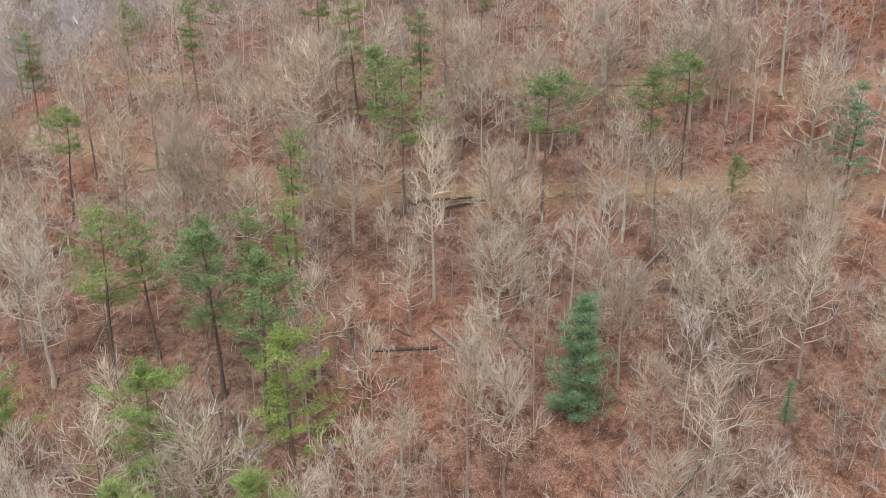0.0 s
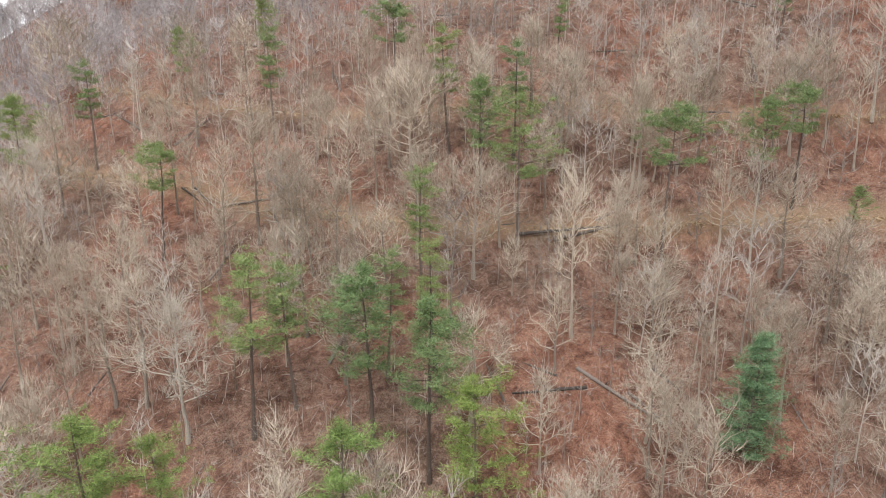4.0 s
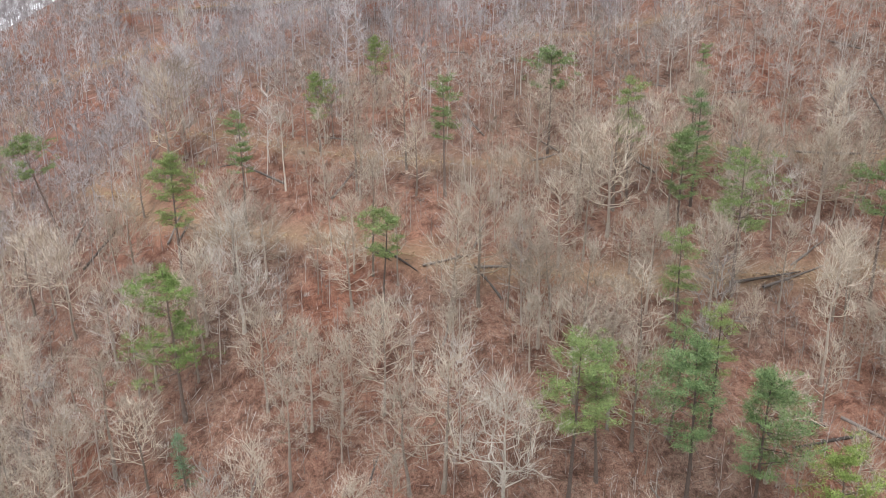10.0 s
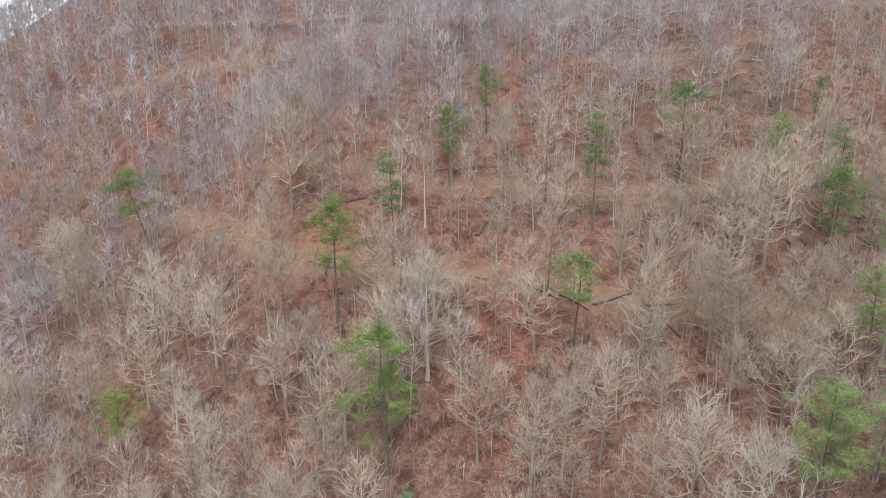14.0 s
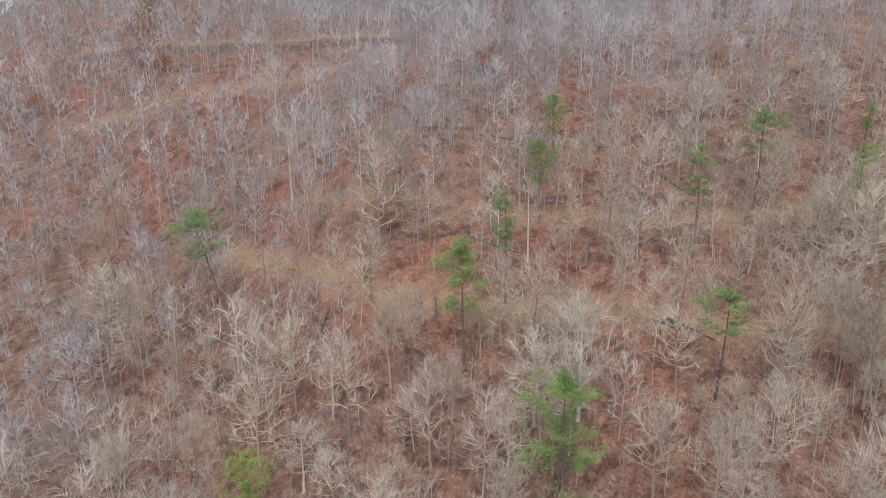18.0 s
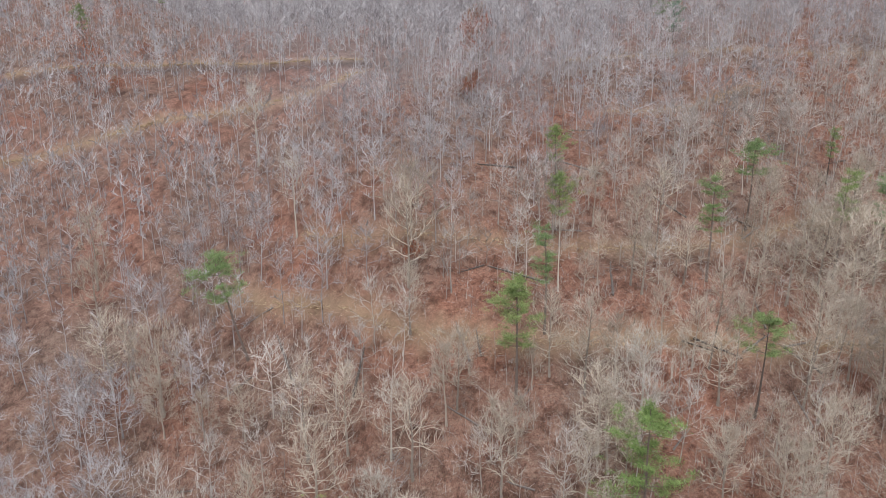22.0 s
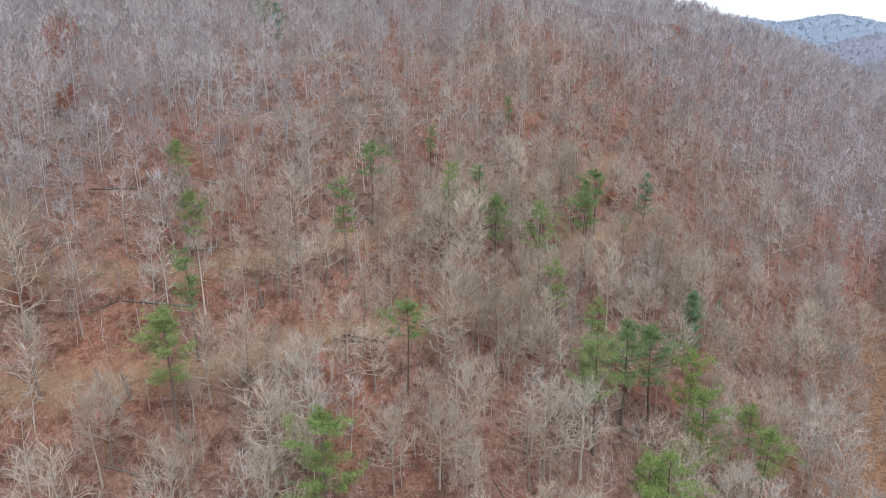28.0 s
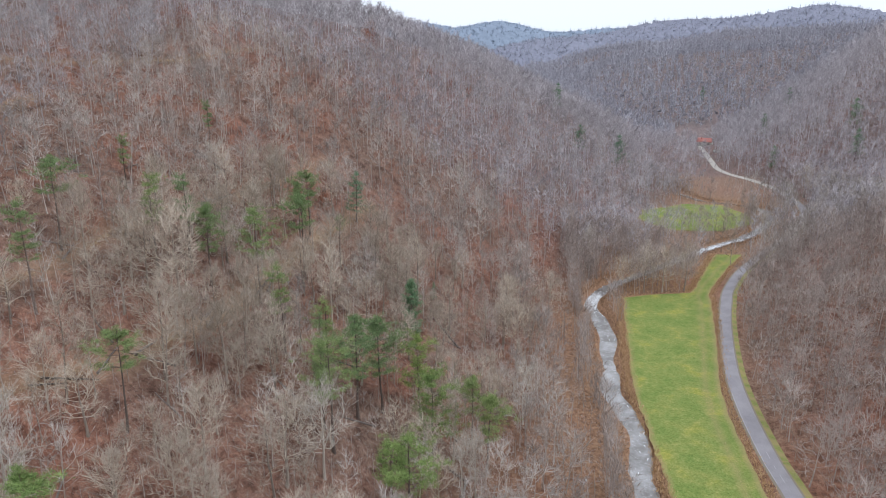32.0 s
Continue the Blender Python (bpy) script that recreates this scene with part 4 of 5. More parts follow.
def clear(x, y):
    """Where no wood grows: water, road, fields."""
    d = to_line(x, y, RIVER_LINE)
    r = to_line(x, y, ROAD_LINE)
    n, s = np.interp(x, MEADOW_X, MEADOW_N), np.interp(x, MEADOW_X, MEADOW_S)
    field = (x < 148) & (y > s - 5) & (y < n + 2.5)
    beyond = (x > 180) & (x < 262) & (y < np.interp(x, [188, 205, 225, 250], [-33, -19, -25, -53])) & (y > np.interp(x, [188, 205, 225, 250], [-66, -88, -92, -84]))
    far = (x > 262) & (x < 365) & (y < -80) & (y > -118)
    track = np.zeros(np.shape(x), bool)
    for line, gap in zip(TRACKS, (3.0, 2.6, 2.7, 1.7, 1.6, 1.6)):
        track |= to_line(x, y, line) < gap
    # few trees on the cut banks below the upper tracks
    for line in TRACKS[:2]:
        track |= (to_line(x, y + 9, line) < 7) & (np.sin(17.3 * x + 9.1 * y) < -0.4)
    return (d < np.where(x > 335, 2.6, 6.5)) | (r < np.where(x > 515, 0.0, 4.5)) | ((x > 468) & (x < 522) & (abs(y + 140) < 11)) | field | beyond | far | track


def scatter(seed, x0, x1, y0, y1, gap, keep=1.0):
    """Places on a jittered lattice, thinned, off the clear ground."""
    g = rng_of(seed)
    X, Y = np.meshgrid(np.arange(x0, x1, gap), np.arange(y0, y1, gap), indexing="ij")
    x = X.ravel() + g.uniform(-0.48, 0.48, X.size) * gap
    y = Y.ravel() + g.uniform(-0.48, 0.48, X.size) * gap
    ok = ~clear(x, y) & (g.random(x.size) < keep)
    return x[ok], y[ok]


# the nearest trees, one by one
near_x, near_y = scatter(7, -136, 56, 38, 150, 5.9, 0.78)
hill = height(near_x, near_y)
ok = (hill > 1.0) & (hill < 48)
for ax, ay in TAKEN:
    ok &= ~((abs(near_x - ax) < 3.6) & (near_y < ay + 3) & (near_y > ay - 10))
near_x, near_y = near_x[ok], near_y[ok]
for x, y in zip(near_x, near_y):
    k = int(rng.choice(8, p=[0.13, 0.17, 0.14, 0.12, 0.13, 0.08, 0.16, 0.07]))
    m = stand(x, y, 1, rng.uniform(0.68, 1.0), rng.uniform(0, 6.28), rng.normal(0, 0.035, 2), wide=rng.uniform(1.0, 1.2))
    if rng.random() < 0.05:
        ob = place(PALE[k % 2], USED, m)
    else:
        ob = place(BARE[k], USED, m)
    ob["group"] = "leafless trees on the hillside"


# ---- the woods further off, each wood one sheet of trees ----
def grove(name, xs, ys, templates, low, high, label, seed, mat=WOODS, sink=0.3, wide=(0.85, 1.2), category="woods", zs=None):
    """All trees of a wood in one mesh: template shapes turned, scaled and set on the ground."""
    g = rng_of(seed)
    zs = (ground_at(xs, ys) if zs is None else zs) - sink
    vs, ts, tint, k = [], [], [], 0
    pick = g.integers(0, len(templates), len(xs))
    for n, (v, t, stem, thick_to) in enumerate(templates):
        here = np.where(pick == n)[0]
        if not len(here):
            continue
        a, s = g.uniform(0, 2 * np.pi, len(here)), g.uniform(low, high, len(here))
        w = s * g.uniform(*wide, len(here))
        c, d = np.cos(a) * w, np.sin(a) * w
        lean = g.normal(0, 0.035, (2, len(here)))
        X = v[None, :, 0] * c[:, None] - v[None, :, 1] * d[:, None] + lean[0][:, None] * v[None, :, 2] + xs[here, None]
        Y = v[None, :, 0] * d[:, None] + v[None, :, 1] * c[:, None] + lean[1][:, None] * v[None, :, 2] + ys[here, None]
        Z = v[None, :, 2] * s[:, None] + zs[here, None]
        vs.append(np.stack([X, Y, Z], -1).reshape(-1, 3))
        ts.append((t[None] + (np.arange(len(here)) * len(v))[:, None, None]).reshape(-1, 3) + k)
        shade = np.repeat(g.beta(1.9, 2.0, len(here))[:, None], len(v), 1)
        shade[:, :thick_to] = 0.14 + 0.86 * shade[:, :thick_to]
        shade[:, thick_to:] *= 0.8
        tint.append(shade.ravel())
        k += len(here) * len(v)
    me = mesh_of(name, np.vstack(vs), np.vstack(ts), mat)
    point_attribute(me, "tint", np.concatenate(tint))
    return tagged(new(name, me), label, category, kind="stuff")


def whole(shape):
    """One tree for a wood: its corners, triangles, and how many corners the trunk and the thick branches have."""
    return (*joined(shape), len(shape[0][0]), sum(len(v) for v, _ in shape[:-1]))


MID = [whole(bare_tree(rng_of(200 + n), *sh, sides=3, wide=(0.06, 0.11, 0.055), up=u)) for n, (sh, u) in enumerate((
    ((19, 4.4, 0.36, 10, 6, 4, 0.13), 1.2), ((16, 5.8, 0.27, 13, 7, 4, 0.15), 0.95), ((18.5, 4.8, 0.30, 11, 7, 4, 0.13), 1.3), ((16.5, 3.2, 0.34, 9, 5, 4, 0.10), 1.1),
    ((17, 5.2, 0.32, 11, 7, 4, 0.13), 0.9), ((15.5, 5.4, 0.28, 13, 7, 4, 0.13), 1.15), ((10, 3.2, 0.2, 8, 4, 4, 0.09), 1.0)))]
SHRUB = [whole(bare_tree(rng_of(280 + n), *sh, sides=3, wide=(0.05, 0.09, 0.07), up=1.2)) for n, sh in enumerate((
    (12, 3.0, 0.2, 7, 3, 4, 0.12), (15, 2.8, 0.3, 7, 3, 4, 0.13), (9, 2.6, 0.1, 7, 3, 3, 0.09)))]
FAR = [whole(bare_tree(rng_of(300 + n), *sh, sides=3, wide=(0.075, 0.15, 0.14), up=u)) for n, (sh, u) in enumerate((
    ((18, 4.4, 0.34, 5, 3, 5, 0.12), 1.2), ((16, 5.8, 0.27, 6, 3, 5, 0.14), 0.95), ((17.5, 4.6, 0.30, 5, 3, 5, 0.12), 1.3),
    ((14.5, 4.4, 0.25, 5, 3, 5, 0.10), 1.1), ((18, 3.8, 0.38, 5, 3, 5, 0.12), 1.2), ((16, 5.6, 0.24, 6, 3, 5, 0.13), 1.05)))]
DISTANT = [whole(puff_tree(rng_of(350 + n), *sh, limbs=3, long=(0.22, 0.42))) for n, sh in enumerate((
    (18, 5.6, 0.06, 58, 0.8, 0.25), (20, 5.0, 0.1, 54, 0.75, 0.25), (17, 5.2, 0.05, 50, 0.8, 0.2), (21, 4.4, 0.12, 48, 0.7, 0.2)))]
HAZE = [whole(puff_tree(rng_of(380 + n), *sh, limbs=2, long=(0.25, 0.5))) for n, sh in enumerate((
    (18, 5.6, 0.06, 26, 1.2, 0.25), (20, 5.0, 0.1, 24, 1.1, 0.25), (17, 5.2, 0.05, 24, 1.2, 0.2)))]
SAPLING = [whole(puff_tree(rng_of(400 + n), *sh, limbs=4)) for n, sh in enumerate((
    (5, 1.6, 0.1, 26, 0.05, 0.03), (8, 1.8, 0.2, 36, 0.05, 0.045), (3, 1.5, 0.0, 22, 0.05, 0.025)))]

wx, wy = scatter(8, -260, 130, 40, 425, 5.7, 0.84)
wh = height(wx, wy)
near_box = (wx > -136) & (wx < 56) & (wy > 38) & (wy < 150) & (wh > 1.0) & (wh < 48)
fy = soft_table(wx, FOOT_X, FOOT_Y, 14)
keep = ~near_box & (wy > 28) & ~((wx < -140) & (wy < 110))
for ax, ay in TAKEN:
    keep &= ~((abs(wx - ax) < 3.2) & (wy < ay + 3) & (wy > ay - 9))
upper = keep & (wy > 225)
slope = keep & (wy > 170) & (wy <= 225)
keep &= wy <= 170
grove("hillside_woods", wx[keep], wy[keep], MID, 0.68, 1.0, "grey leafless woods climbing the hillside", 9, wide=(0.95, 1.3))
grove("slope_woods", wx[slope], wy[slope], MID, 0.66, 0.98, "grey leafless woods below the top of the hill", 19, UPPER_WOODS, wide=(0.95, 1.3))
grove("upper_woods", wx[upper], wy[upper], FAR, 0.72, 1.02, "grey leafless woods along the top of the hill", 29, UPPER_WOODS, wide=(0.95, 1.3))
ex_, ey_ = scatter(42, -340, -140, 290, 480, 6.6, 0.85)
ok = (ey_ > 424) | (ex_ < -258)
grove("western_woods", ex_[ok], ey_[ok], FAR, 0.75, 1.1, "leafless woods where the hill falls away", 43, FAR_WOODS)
# fill between the nearest trees
fx, fyy = scatter(10, -136, 56, 58, 150, 6.4, 0.45)
fh = height(fx, fyy)
keep = (fh > 3) & (fh < 48)
for ax, ay in TAKEN:
    keep &= ~((abs(fx - ax) < 3.2) & (fyy < ay + 3) & (fyy > ay - 9))
for ax, ay in zip(near_x, near_y):
    keep &= (fx - ax) ** 2 + (fyy - ay) ** 2 > 2.2 ** 2
grove("pole_trees", fx[keep], fyy[keep], MID[2:4] + MID[5:], 0.6, 1.0, "thin leafless trees between the larger ones", 12)
ax_, ay_ = scatter(35, -60, 150, -130, -8, 3.4, 0.85)
ok = ay_ < np.interp(ax_, SOUTH_X, SOUTH_Y) + 1
grove("roadside_brush", ax_[ok], ay_[ok], SAPLING, 0.7, 1.4, "bare brush under the trees above the road", 36)
sx, sy = scatter(13, -150, 90, 30, 230, 3.3, 0.8)
grove("saplings", sx, sy, SAPLING, 0.6, 1.3, "bare saplings and brush on the forest floor", 14)

bx, by = scatter(23, 92, 150, -48, 24, 4.1, 0.9)
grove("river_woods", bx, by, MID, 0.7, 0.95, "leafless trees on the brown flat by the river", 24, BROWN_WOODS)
# thin trees that line both banks
g = rng_of(31)
k = g.choice(np.where((RIVER_LINE[:, 0] > -70) & (RIVER_LINE[:, 0] < 330))[0], 900)
side_d = g.choice([-1, 1, 1], 900) * g.uniform(5.2, 8.5, 900)
ux, uy = RIVER_LINE[k, 0] + 0.4 * side_d, RIVER_LINE[k, 1] + side_d
du, dr = to_line(ux, uy, RIVER_LINE), to_line(ux, uy, ROAD_LINE)
mow = (ux < 86) & (uy < np.interp(ux, MEADOW_X, MEADOW_N) + 1.0)
ok = (du > 4.6) & (du < 9) & (dr > 6) & ~mow & (ux > -70) & (ux < 330) & (g.random(900) < np.where(ux < 142, 0.8, np.where(ux < 190, 0.1, 0.85)))
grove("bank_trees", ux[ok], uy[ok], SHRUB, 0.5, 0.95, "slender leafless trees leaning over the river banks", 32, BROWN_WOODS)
dx_, dy_ = scatter(40, -75, 136, 12, 58, 5.6, 0.8)
ok = height(dx_, dy_) < 9
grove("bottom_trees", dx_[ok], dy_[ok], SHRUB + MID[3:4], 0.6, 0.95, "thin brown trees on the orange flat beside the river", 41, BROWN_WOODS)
dx_, dy_ = scatter(44, -330, -134, 20, 250, 9.5, 0.85)
ok = (dy_ < 110) | (dx_ < -258)
grove("western_bottom_woods", dx_[ok], dy_[ok], FAR, 0.7, 1.0, "leafless trees on the valley floor upstream", 45)
g = rng_of(46)
ex_, ey_ = g.uniform(176, 200, 26), g.uniform(-74, -26, 26)
ok = to_line(ex_, ey_, RIVER_LINE) > 5
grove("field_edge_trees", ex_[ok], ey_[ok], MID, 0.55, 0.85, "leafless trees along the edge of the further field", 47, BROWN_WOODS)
# the wooded tongue between river and road
vx, vy = scatter(33, 104, 268, -140, -52, 4.4, 0.95)
tongue = (vy < np.interp(vx, [150, 188, 215, 250, 262], [-60, -82, -94, -96, -90])) & (vx > 158)
slope = vy < np.interp(vx, ROAD_LINE[:, 0], ROAD_LINE[:, 1]) - 3.0
ok = (tongue | (slope & (vy > np.interp(vx, SOUTH_X, SOUTH_Y) - 14)))
grove("road_bend_woods", vx[ok], vy[ok], FAR, 0.75, 1.05, "leafless trees between the river and the road", 34)

# low thicket that hides the river behind the further field, brush on the bare flat
cx, cy = scatter(37, 222, 300, -100, -40, 2.6, 0.9)
rim_d = to_line(cx, cy, RIVER_LINE)
ok = (rim_d < 13) & (cx > 236) & ~((cx > 268) & (cy > -62))
grove("river_thicket", cx[ok], cy[ok], SHRUB, 0.28, 0.5, "low brown thicket along the river bank", 38)
cx, cy = g.uniform(262, 365, 60), g.uniform(-118, -80, 60)
grove("flat_brush", cx, cy, SHRUB, 0.25, 0.6, "scattered bare brush on the orange flat", 39)

# sticks and fallen branches on the leaves
g = rng_of(26)
lx, ly = scatter(25, -150, 90, 45, 190, 1.15, 0.8)
ang, ln = g.uniform(0, 6.28, len(lx)), g.uniform(0.6, 3.2, len(lx))
ex, ey = lx + np.cos(ang) * ln, ly + np.sin(ang) * ln
a3 = np.column_stack([lx, ly, ground_at(lx, ly) + 0.08])
b3 = np.column_stack([ex, ey, ground_at(ex, ey) + g.uniform(0.1, 0.5, len(lx))])
sv, st = blades(a3, b3 - a3, g.uniform(0.03, 0.13, len(lx)), g)
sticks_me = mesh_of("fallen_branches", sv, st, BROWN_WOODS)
point_attribute(sticks_me, "tint", np.repeat(g.beta(0.8, 1.6, len(lx)), 3))
tagged(new("fallen_branches", sticks_me), "grey sticks and fallen branches among the leaves", "branches", kind="stuff")

px, py = scatter(15, 130, 520, -130, 400, 6.4, 0.9)
keep = (py < np.interp(px, [130, 300, 520], [400, 345, 215])) & ((py > np.interp(px, SOUTH_X, SOUTH_Y) + 1))
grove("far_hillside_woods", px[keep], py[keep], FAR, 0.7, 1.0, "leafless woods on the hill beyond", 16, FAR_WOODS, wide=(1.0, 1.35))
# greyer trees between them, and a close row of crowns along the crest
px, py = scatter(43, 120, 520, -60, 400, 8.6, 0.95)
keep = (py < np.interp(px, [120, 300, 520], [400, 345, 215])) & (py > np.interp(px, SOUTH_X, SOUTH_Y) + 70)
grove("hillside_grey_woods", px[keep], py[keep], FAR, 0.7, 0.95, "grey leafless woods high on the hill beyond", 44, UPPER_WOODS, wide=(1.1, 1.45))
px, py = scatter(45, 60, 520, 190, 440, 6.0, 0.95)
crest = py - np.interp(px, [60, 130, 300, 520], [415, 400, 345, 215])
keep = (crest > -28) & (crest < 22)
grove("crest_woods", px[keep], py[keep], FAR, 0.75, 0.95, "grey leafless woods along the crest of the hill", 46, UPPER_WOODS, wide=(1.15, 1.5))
qx, qy = scatter(17, -60, 620, -420, 20, 5.5, 0.92)
keep = (qy < np.interp(qx, SOUTH_X, SOUTH_Y) + 1) & (qy > 55 - 0.68 * (qx + 164) - 15)
front = keep & (qx < 150) & (qy > np.interp(qx, SOUTH_X, SOUTH_Y) - 95)
keep &= (qx >= 150) & (qy > np.interp(qx, SOUTH_X, SOUTH_Y) - 150)
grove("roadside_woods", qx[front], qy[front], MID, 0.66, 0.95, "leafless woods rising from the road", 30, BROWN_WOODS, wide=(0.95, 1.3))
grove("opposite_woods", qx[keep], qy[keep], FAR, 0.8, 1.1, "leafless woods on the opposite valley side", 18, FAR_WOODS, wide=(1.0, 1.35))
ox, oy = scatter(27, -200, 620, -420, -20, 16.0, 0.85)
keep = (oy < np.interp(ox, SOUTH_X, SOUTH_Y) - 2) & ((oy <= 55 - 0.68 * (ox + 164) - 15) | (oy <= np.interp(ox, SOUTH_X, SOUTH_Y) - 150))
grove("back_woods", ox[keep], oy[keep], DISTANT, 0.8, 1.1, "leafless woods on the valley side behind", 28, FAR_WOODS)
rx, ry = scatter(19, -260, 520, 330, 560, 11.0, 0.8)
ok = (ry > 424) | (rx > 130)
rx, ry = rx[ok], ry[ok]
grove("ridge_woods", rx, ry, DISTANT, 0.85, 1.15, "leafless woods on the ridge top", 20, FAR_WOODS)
hx, hy = scatter(21, 520, 1430, -700, 200, 9.0, 0.92)
keep = ((hx > 620) | (hy > -130)) & (hy > 55 - 0.68 * (hx + 164) - 30) & (hy < 170 - 0.13 * (hx + 164))
hx, hy = hx[keep], hy[keep]
grove("distant_woods", hx, hy, DISTANT, 0.9, 1.3, "hazy grey leafless woods filling the distant valley", 22, DISTANT_WOODS)
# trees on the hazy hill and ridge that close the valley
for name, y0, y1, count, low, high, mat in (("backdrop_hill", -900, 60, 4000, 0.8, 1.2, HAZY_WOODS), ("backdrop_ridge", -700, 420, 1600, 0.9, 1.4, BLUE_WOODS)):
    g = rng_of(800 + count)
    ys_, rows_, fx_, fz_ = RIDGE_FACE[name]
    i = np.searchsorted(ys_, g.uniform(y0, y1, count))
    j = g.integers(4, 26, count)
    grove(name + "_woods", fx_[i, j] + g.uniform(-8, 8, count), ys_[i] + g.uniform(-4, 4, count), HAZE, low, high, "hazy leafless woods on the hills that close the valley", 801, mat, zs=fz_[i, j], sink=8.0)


# ---- fallen logs, russet trees, bracken ----
LOGS = []
for n, (l, r) in enumerate(((9.0, 0.22), (13.0, 0.26), (6.0, 0.18))):
    g = rng_of(500 + n)
    top = new("fallen_log")
    px_ = np.linspace(-l / 2, l / 2, 7)
    stem = np.column_stack([px_, np.cumsum(g.normal(0, 0.06, 7)), np.full(7, r * 0.7)])
    part("log", tube(stem, r * np.array([1.1, 1.0, 0.95, 0.85, 0.75, 0.6, 0.42]), 7), DEAD, top, smooth=True)
    for q in range(3):
        b = stem[2 + q] + (0, 0, r * 0.3)
        part("limb_stub", tube([b, b + g.normal(0, 0.5, 3) + (0.5, 0, 0.6), b + g.normal(0, 0.6, 3) + (1.1, 0, 1.0)], [0.07, 0.05, 0.0], 4), DEAD, top)
    LOGS.append(tagged(top, "weathered fallen log lying on the leaf litter", "log", "fallen logs"))


def lay_log(t, x, y, turn, size=1.0):
    """A log lying along the slope."""
    c, d = np.cos(turn), np.sin(turn)
    hs = ground_at(np.array([x, x - 4 * c, x + 4 * c]), np.array([y, y - 4 * d, y + 4 * d]))
    m = Matrix.LocRotScale((x, y, float(hs.mean())), Euler((0, -math.atan2(hs[2] - hs[1], 8.0), turn), "XYZ"), (size, size, size))
    return place(t, USED, m)


g = rng_of(510)
FELL = [(-48.9, 123.6, 0.1), (-39.0, 119.5, -0.2), (1.0, 110.5, 0.0), (6.0, 110.0, 0.15), (-5.0, 113.5, 0.1), (-24.0, 143.5, 0.2), (25.0, 131.0, -0.4), (32.0, 129.0, -0.3),
        (-93.0, 150.0, 1.2), (-95.0, 152.0, 1.3), (-60.0, 128.0, -0.8), (-57.0, 126.0, -0.9), (-44.0, 118.0, 1.9), (40.0, 92.0, 2.2), (43.0, 90.0, 2.3), (10.0, 85.0, -0.9), (6.0, 82.0, -0.9), (3.0, 84.0, -0.8)]
for x, y, a in FELL:
    lay_log(LOGS[int(g.integers(0, 3))], x, y, a)
for x, y in zip(*scatter(511, -135, 60, 66, 190, 15.0, 0.55)):
    lay_log(LOGS[int(g.integers(0, 3))], x, y, g.uniform(0, 3.14), g.uniform(0.6, 1.1))


def make_russet(seed, tall, spread):
    g = rng_of(seed)
    top = new("russet_tree")
    trunk, limbs, twigs = bare_tree(g, tall=tall, spread=spread, first=0.2, limbs=12, subs=5, twigs=3, thick=0.12)
    part("trunk", trunk, BARK, top, smooth=True)
    part("branchwork", joined([limbs, twigs]), BARK, top)
    n = 900
    d = g.normal(size=(n, 3))
    d /= np.linalg.norm(d, axis=1, keepdims=True)
    at = np.array([0, 0, tall * 0.6]) + d * np.array([spread, spread, tall * 0.38]) * g.uniform(0.3, 1.0, (n, 1))
    part("crown", blades(at, g.normal(0, 0.22, (n, 3)), g.uniform(0.10, 0.22, n), g), RUSSET, top)
    return tagged(top, "young tree still holding russet dead leaves", "tree", "russet trees")


RUSSETS = [make_russet(520, 14, 3.2), make_russet(521, 7, 2.4)]
for k, x, y in ((0, -31.4, 241.6), (0, -34, 233), (1, -47.7, 217.8), (1, -44, 221), (1, -51, 214), (1, 55.5, 107.4), (0, 66, 122), (1, -133.6, 318.6), (0, -131, 306), (1, -125, 300), (1, -167, 318),
                (1, -160, 310), (1, -110, 330), (1, -95, 170), (1, 217, 74), (1, 205, 86), (1, 224, 66), (0, 185, 112), (0, 120, 175), (1, 150, 100), (1, -20, 205), (1, -14, 210)):
    place(RUSSETS[k], USED, stand(x, y, 1, rng.uniform(0.8, 1.15) * (1.4 if k == 0 else 1.0), rng.uniform(0, 6)))


# ---- house at the bend, riffles ----
def box(x0, y0, z0, x1, y1, z1):
    v = np.array([(x, y, z) for x in (x0, x1) for y in (y0, y1) for z in (z0, z1)], float)
    q = [(0, 1, 3, 2), (4, 6, 7, 5), (0, 4, 5, 1), (2, 3, 7, 6), (0, 2, 6, 4), (1, 5, 7, 3)]
    return v, np.array([t for a, b, c, d in q for t in ((a, b, c), (a, c, d))])


house = tagged(new("house"), "small pale house with a faded red gable roof", "house")
part("wall", box(-5, -4, 0, 5, 4, 3.2), PALE_WALL, house)
for side in (-1, 1):
    roof_v = np.array([(-5.6, side * 4.6, 3.0), (5.6, side * 4.6, 3.0), (5.6, 0, 5.6), (-5.6, 0, 5.6), (-5.6, side * 4.6, 3.2), (5.6, side * 4.6, 3.2), (5.6, 0, 5.8), (-5.6, 0, 5.8)])
    part("roof", (roof_v, np.array([(0, 1, 2), (0, 2, 3), (4, 6, 5), (4, 7, 6), (0, 4, 5), (0, 5, 1), (0, 3, 7), (0, 7, 4), (1, 5, 6), (1, 6, 2)])), RED_ROOF, house)
part("gable", (np.array([(-4.9, -4, 3.2), (-4.9, 4, 3.2), (-4.9, 0, 5.4), (-4.8, -4, 3.2), (-4.8, 4, 3.2), (-4.8, 0, 5.4)]), np.array([(0, 1, 2), (3, 5, 4), (0, 2, 5), (0, 5, 3), (1, 4, 5), (1, 5, 2)])), PALE_WALL, house)
part("chimney", box(1.5, 0.4, 5.0, 2.2, 1.1, 6.6), RED_ROOF, house)
part("door", box(-5.06, -0.5, 0, -5.0, 0.5, 2.05), RED_ROOF, house)
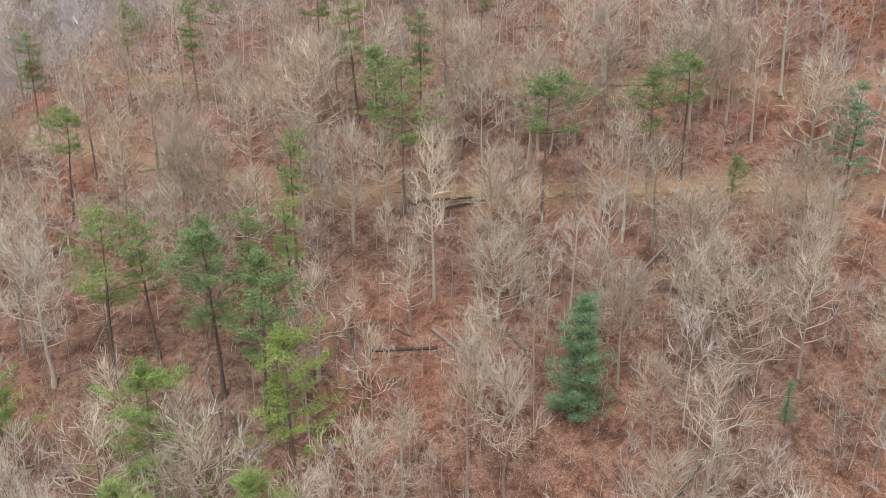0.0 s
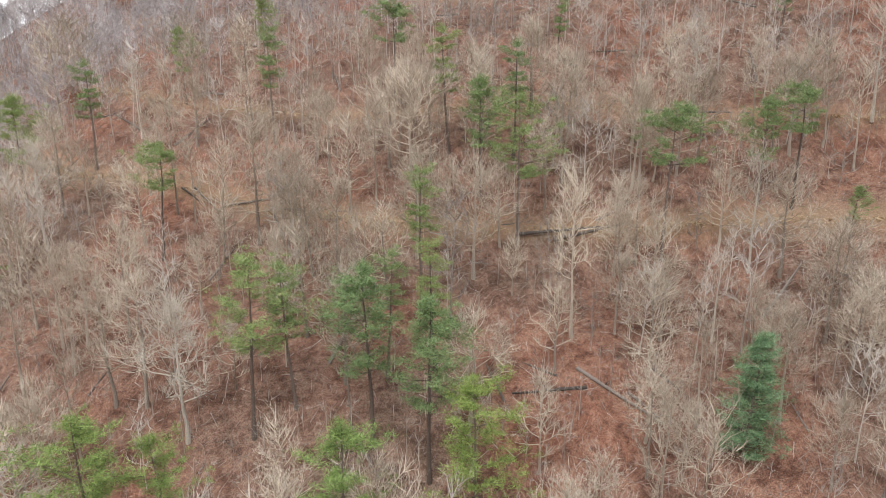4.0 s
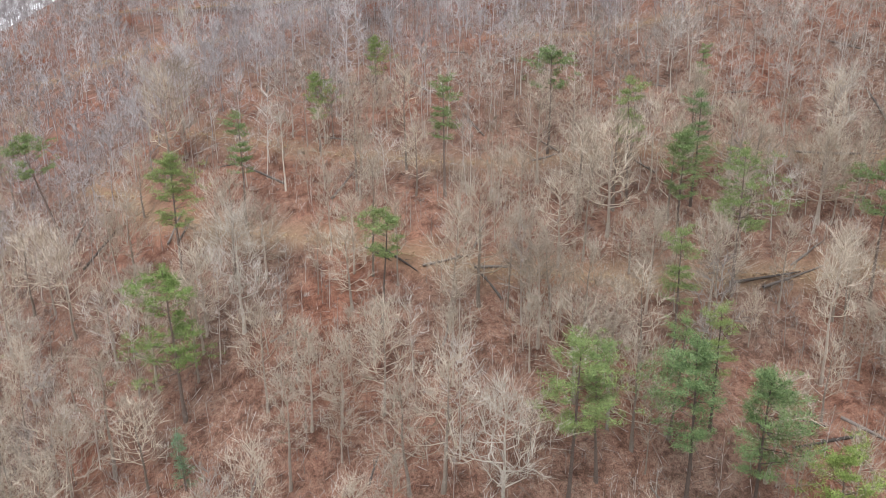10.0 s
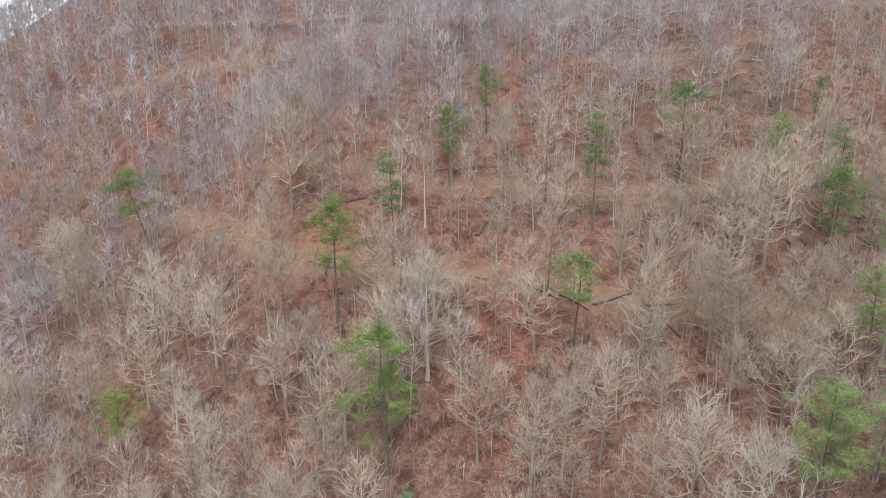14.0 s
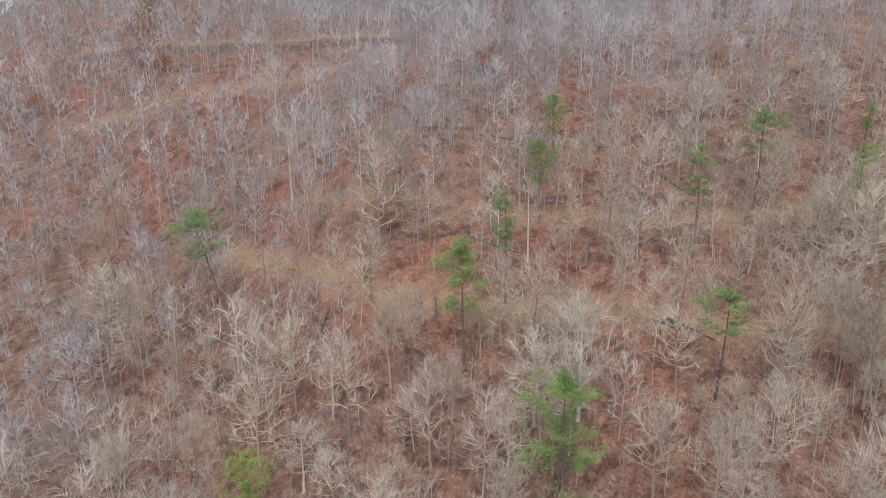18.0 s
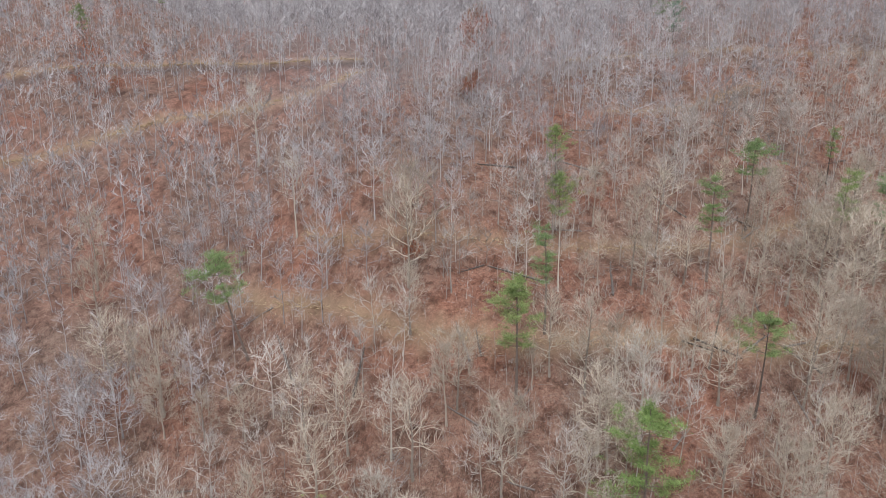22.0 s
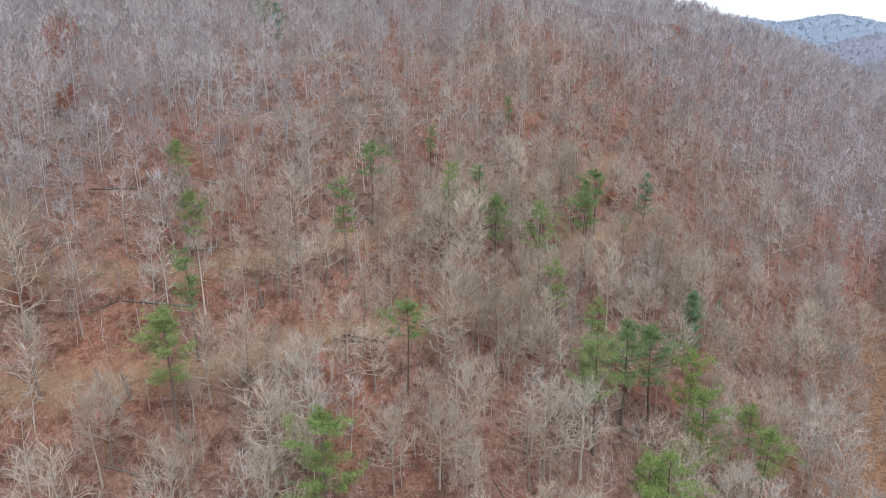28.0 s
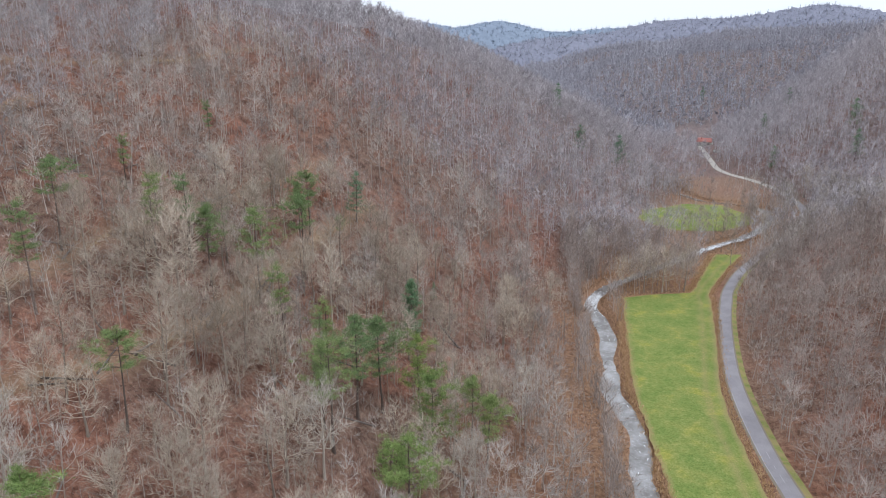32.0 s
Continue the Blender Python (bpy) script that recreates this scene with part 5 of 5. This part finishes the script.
for wx_ in (-3.0, 2.6):
    part("window", box(wx_ - 0.5, 4.0, 1.0, wx_ + 0.5, 4.05, 2.2), ASPHALT, house)
    part("window", box(wx_ - 0.5, -4.05, 1.0, wx_ + 0.5, -4.0, 2.2), ASPHALT, house)
part("porch", box(-6.4, -2.0, 0, -5.0, 2.0, 2.5), PALE_WALL, house)
house.matrix_basis = stand(503, -142, 1, 1.2, 1.33, sink=0.0)
shed = tagged(new("shed"), "low pale outbuilding beside the road", "shed")
part("wall", box(-2.5, -1.6, 0, 2.5, 1.6, 2.2), PALE_WALL, shed)
part("roof", box(-2.8, -1.9, 2.2, 2.8, 1.9, 2.4), GRAVEL, shed)
shed.matrix_basis = stand(452, -138, 1, 1.0, 0.4, sink=0.0)

def litter_blades(name, x, y, up, size, width, mat, label, seed, category):
    """Many small upright or sprawling blades: dead grass, weeds, brush."""
    g = rng_of(seed)
    n = len(x)
    st = np.column_stack([x, y, ground_at(x, y) - 0.05])
    wy = np.column_stack([g.normal(0, 1, n), g.normal(0, 1, n), up * g.uniform(0.6, 1.4, n)])
    wy *= (size * g.uniform(0.6, 1.3, n) / np.linalg.norm(wy, axis=1))[:, None]
    v, t = blades(st, wy, width * g.uniform(0.6, 1.4, n), g)
    return tagged(new(name, mesh_of(name, v, t, mat)), label, category, kind="stuff")


# straw on the logging tracks
g = rng_of(610)
thick = (170, 130, 100, 60, 60, 70)
tx = np.concatenate([np.repeat(l[:, 0], n) for l, n in zip(TRACKS, thick)])
ty = np.concatenate([np.repeat(l[:, 1], n) for l, n in zip(TRACKS, thick)])
patch = 0.55 + 0.45 * np.sin(tx / 7.0) * np.sin(ty / 9.0 + 1)
pick = g.random(len(tx)) < patch
tx, ty = tx[pick] + g.normal(0, 1.25, pick.sum()), ty[pick] + g.normal(0, 1.25, pick.sum())
litter_blades("track_grass", tx, ty, 0.35, 0.75, 0.22, TRACK, "straw-coloured dead grass along the old tracks", 611, "grass")
# weeds along the meadow's rims and the river banks
mx = g.uniform(-100, 146, 16000)
edge_n, edge_s = np.interp(mx, MEADOW_X, MEADOW_N), np.interp(mx, MEADOW_X, MEADOW_S)
pick = g.random(16000) < 0.6
my = np.where(pick, edge_n + g.normal(1.1, 0.9, 16000), edge_s - np.abs(g.normal(0.9, 0.7, 16000)))
litter_blades("bank_weeds", mx, my, 1.6, 0.95, 0.14, BRACKEN, "orange-brown dead weeds edging the meadow", 612, "weeds")
reach_ = np.where((RIVER_LINE[:, 0] > -70) & (RIVER_LINE[:, 0] < 320))[0]
k = g.choice(reach_, 44000)
bx_, by_ = RIVER_LINE[k].T + g.normal(0, 1, (2, 44000)) * 4.2
pick = (to_line(bx_, by_, RIVER_LINE) > 3.3) & (bx_ > -80) & (bx_ < 320) & ~((bx_ < 86) & (by_ < np.interp(bx_, MEADOW_X, MEADOW_N)))
litter_blades("river_weeds", bx_[pick], by_[pick], 1.3, 0.9, 0.14, BROWN_WEEDS, "brown dead weeds on the river banks", 613, "weeds")
vx = g.uniform(88, 150, 5000)
vy = g.uniform(-45, 10, 5000)
pick = ~clear(vx, vy)
litter_blades("flat_weeds", vx[pick], vy[pick], 1.0, 0.9, 0.16, BRACKEN, "orange-brown weeds under the trees on the flat", 614, "weeds")

gx_ = g.uniform(-60, 90, 6000)
gs = np.interp(gx_, MEADOW_X, MEADOW_S)
gy_ = gs + np.where(g.random(6000) < 0.6, g.normal(3.6, 0.5, 6000), g.uniform(1, 9, 6000))
litter_blades("meadow_straw", gx_, gy_ , 0.5, 0.4, 0.09, TRACK, "pale straw stalks in the mown meadow", 615, "grass")
# two small white objects of unknown kind, modelled as buckets
for dx, dy, turn in ((-31.4, 33.9, 15.0), (-30.3, 33.2, 80.0)):
    bucket = tagged(new("bucket"), "small white object in the dead weeds, shaped as a bucket", "bucket", "white buckets")
    z_ = float(ground_at(np.array([dx]), np.array([dy]))[0])
    part("body", tube([(0, 0, 0), (0.01, 0, 0.2), (0, 0, 0.42), (0, 0, 0.44)], [0.16, 0.18, 0.2, 0.21], 12), GLINT_WHITE, bucket, smooth=True)
    part("lid", tube([(0, 0, 0.44), (0, 0, 0.47), (0, 0, 0.475)], [0.215, 0.215, 0.0], 12), GLINT_WHITE, bucket)
    bucket.matrix_basis = pose(dx, dy, z_ - 0.02, 0, 4, turn)
g = rng_of(600)
k = g.choice(reach_, 14000)
at = RIVER_LINE[k] + g.uniform(-2.6, 2.6, (14000, 2))
# white streaks put the sky's bright reflection on the water, beside some riffles
glint_share = np.clip(0.9 * np.exp(-((at[:, 0] - 84) / 7.0) ** 2) + 0.8 * np.exp(-((at[:, 0] - 165) / 12.0) ** 2) + 0.004, 0, 1)
at = at[(g.random(14000) < glint_share) & (at[:, 0] > -60) & (at[:, 0] < 330)]
st = np.column_stack([at, np.full(len(at), -0.73)])
wy = np.column_stack([g.normal(-1.3, 0.3, len(at)), g.normal(0.2, 0.35, len(at)), g.uniform(0.0, 0.05, len(at))])
side = np.cross(wy, (0, 0, 1.0))
side *= (g.uniform(0.05, 0.2, len(at)) / np.linalg.norm(side, axis=1))[:, None]
fv = np.stack([st - side, st + side, st + wy], 1).reshape(-1, 3)
tagged(new("riffle_foam", mesh_of("riffle_foam", fv, np.arange(len(fv)).reshape(-1, 3), GLINT_WHITE)), "white streaks for sky reflection and riffles on the shallow river", "foam", kind="stuff")
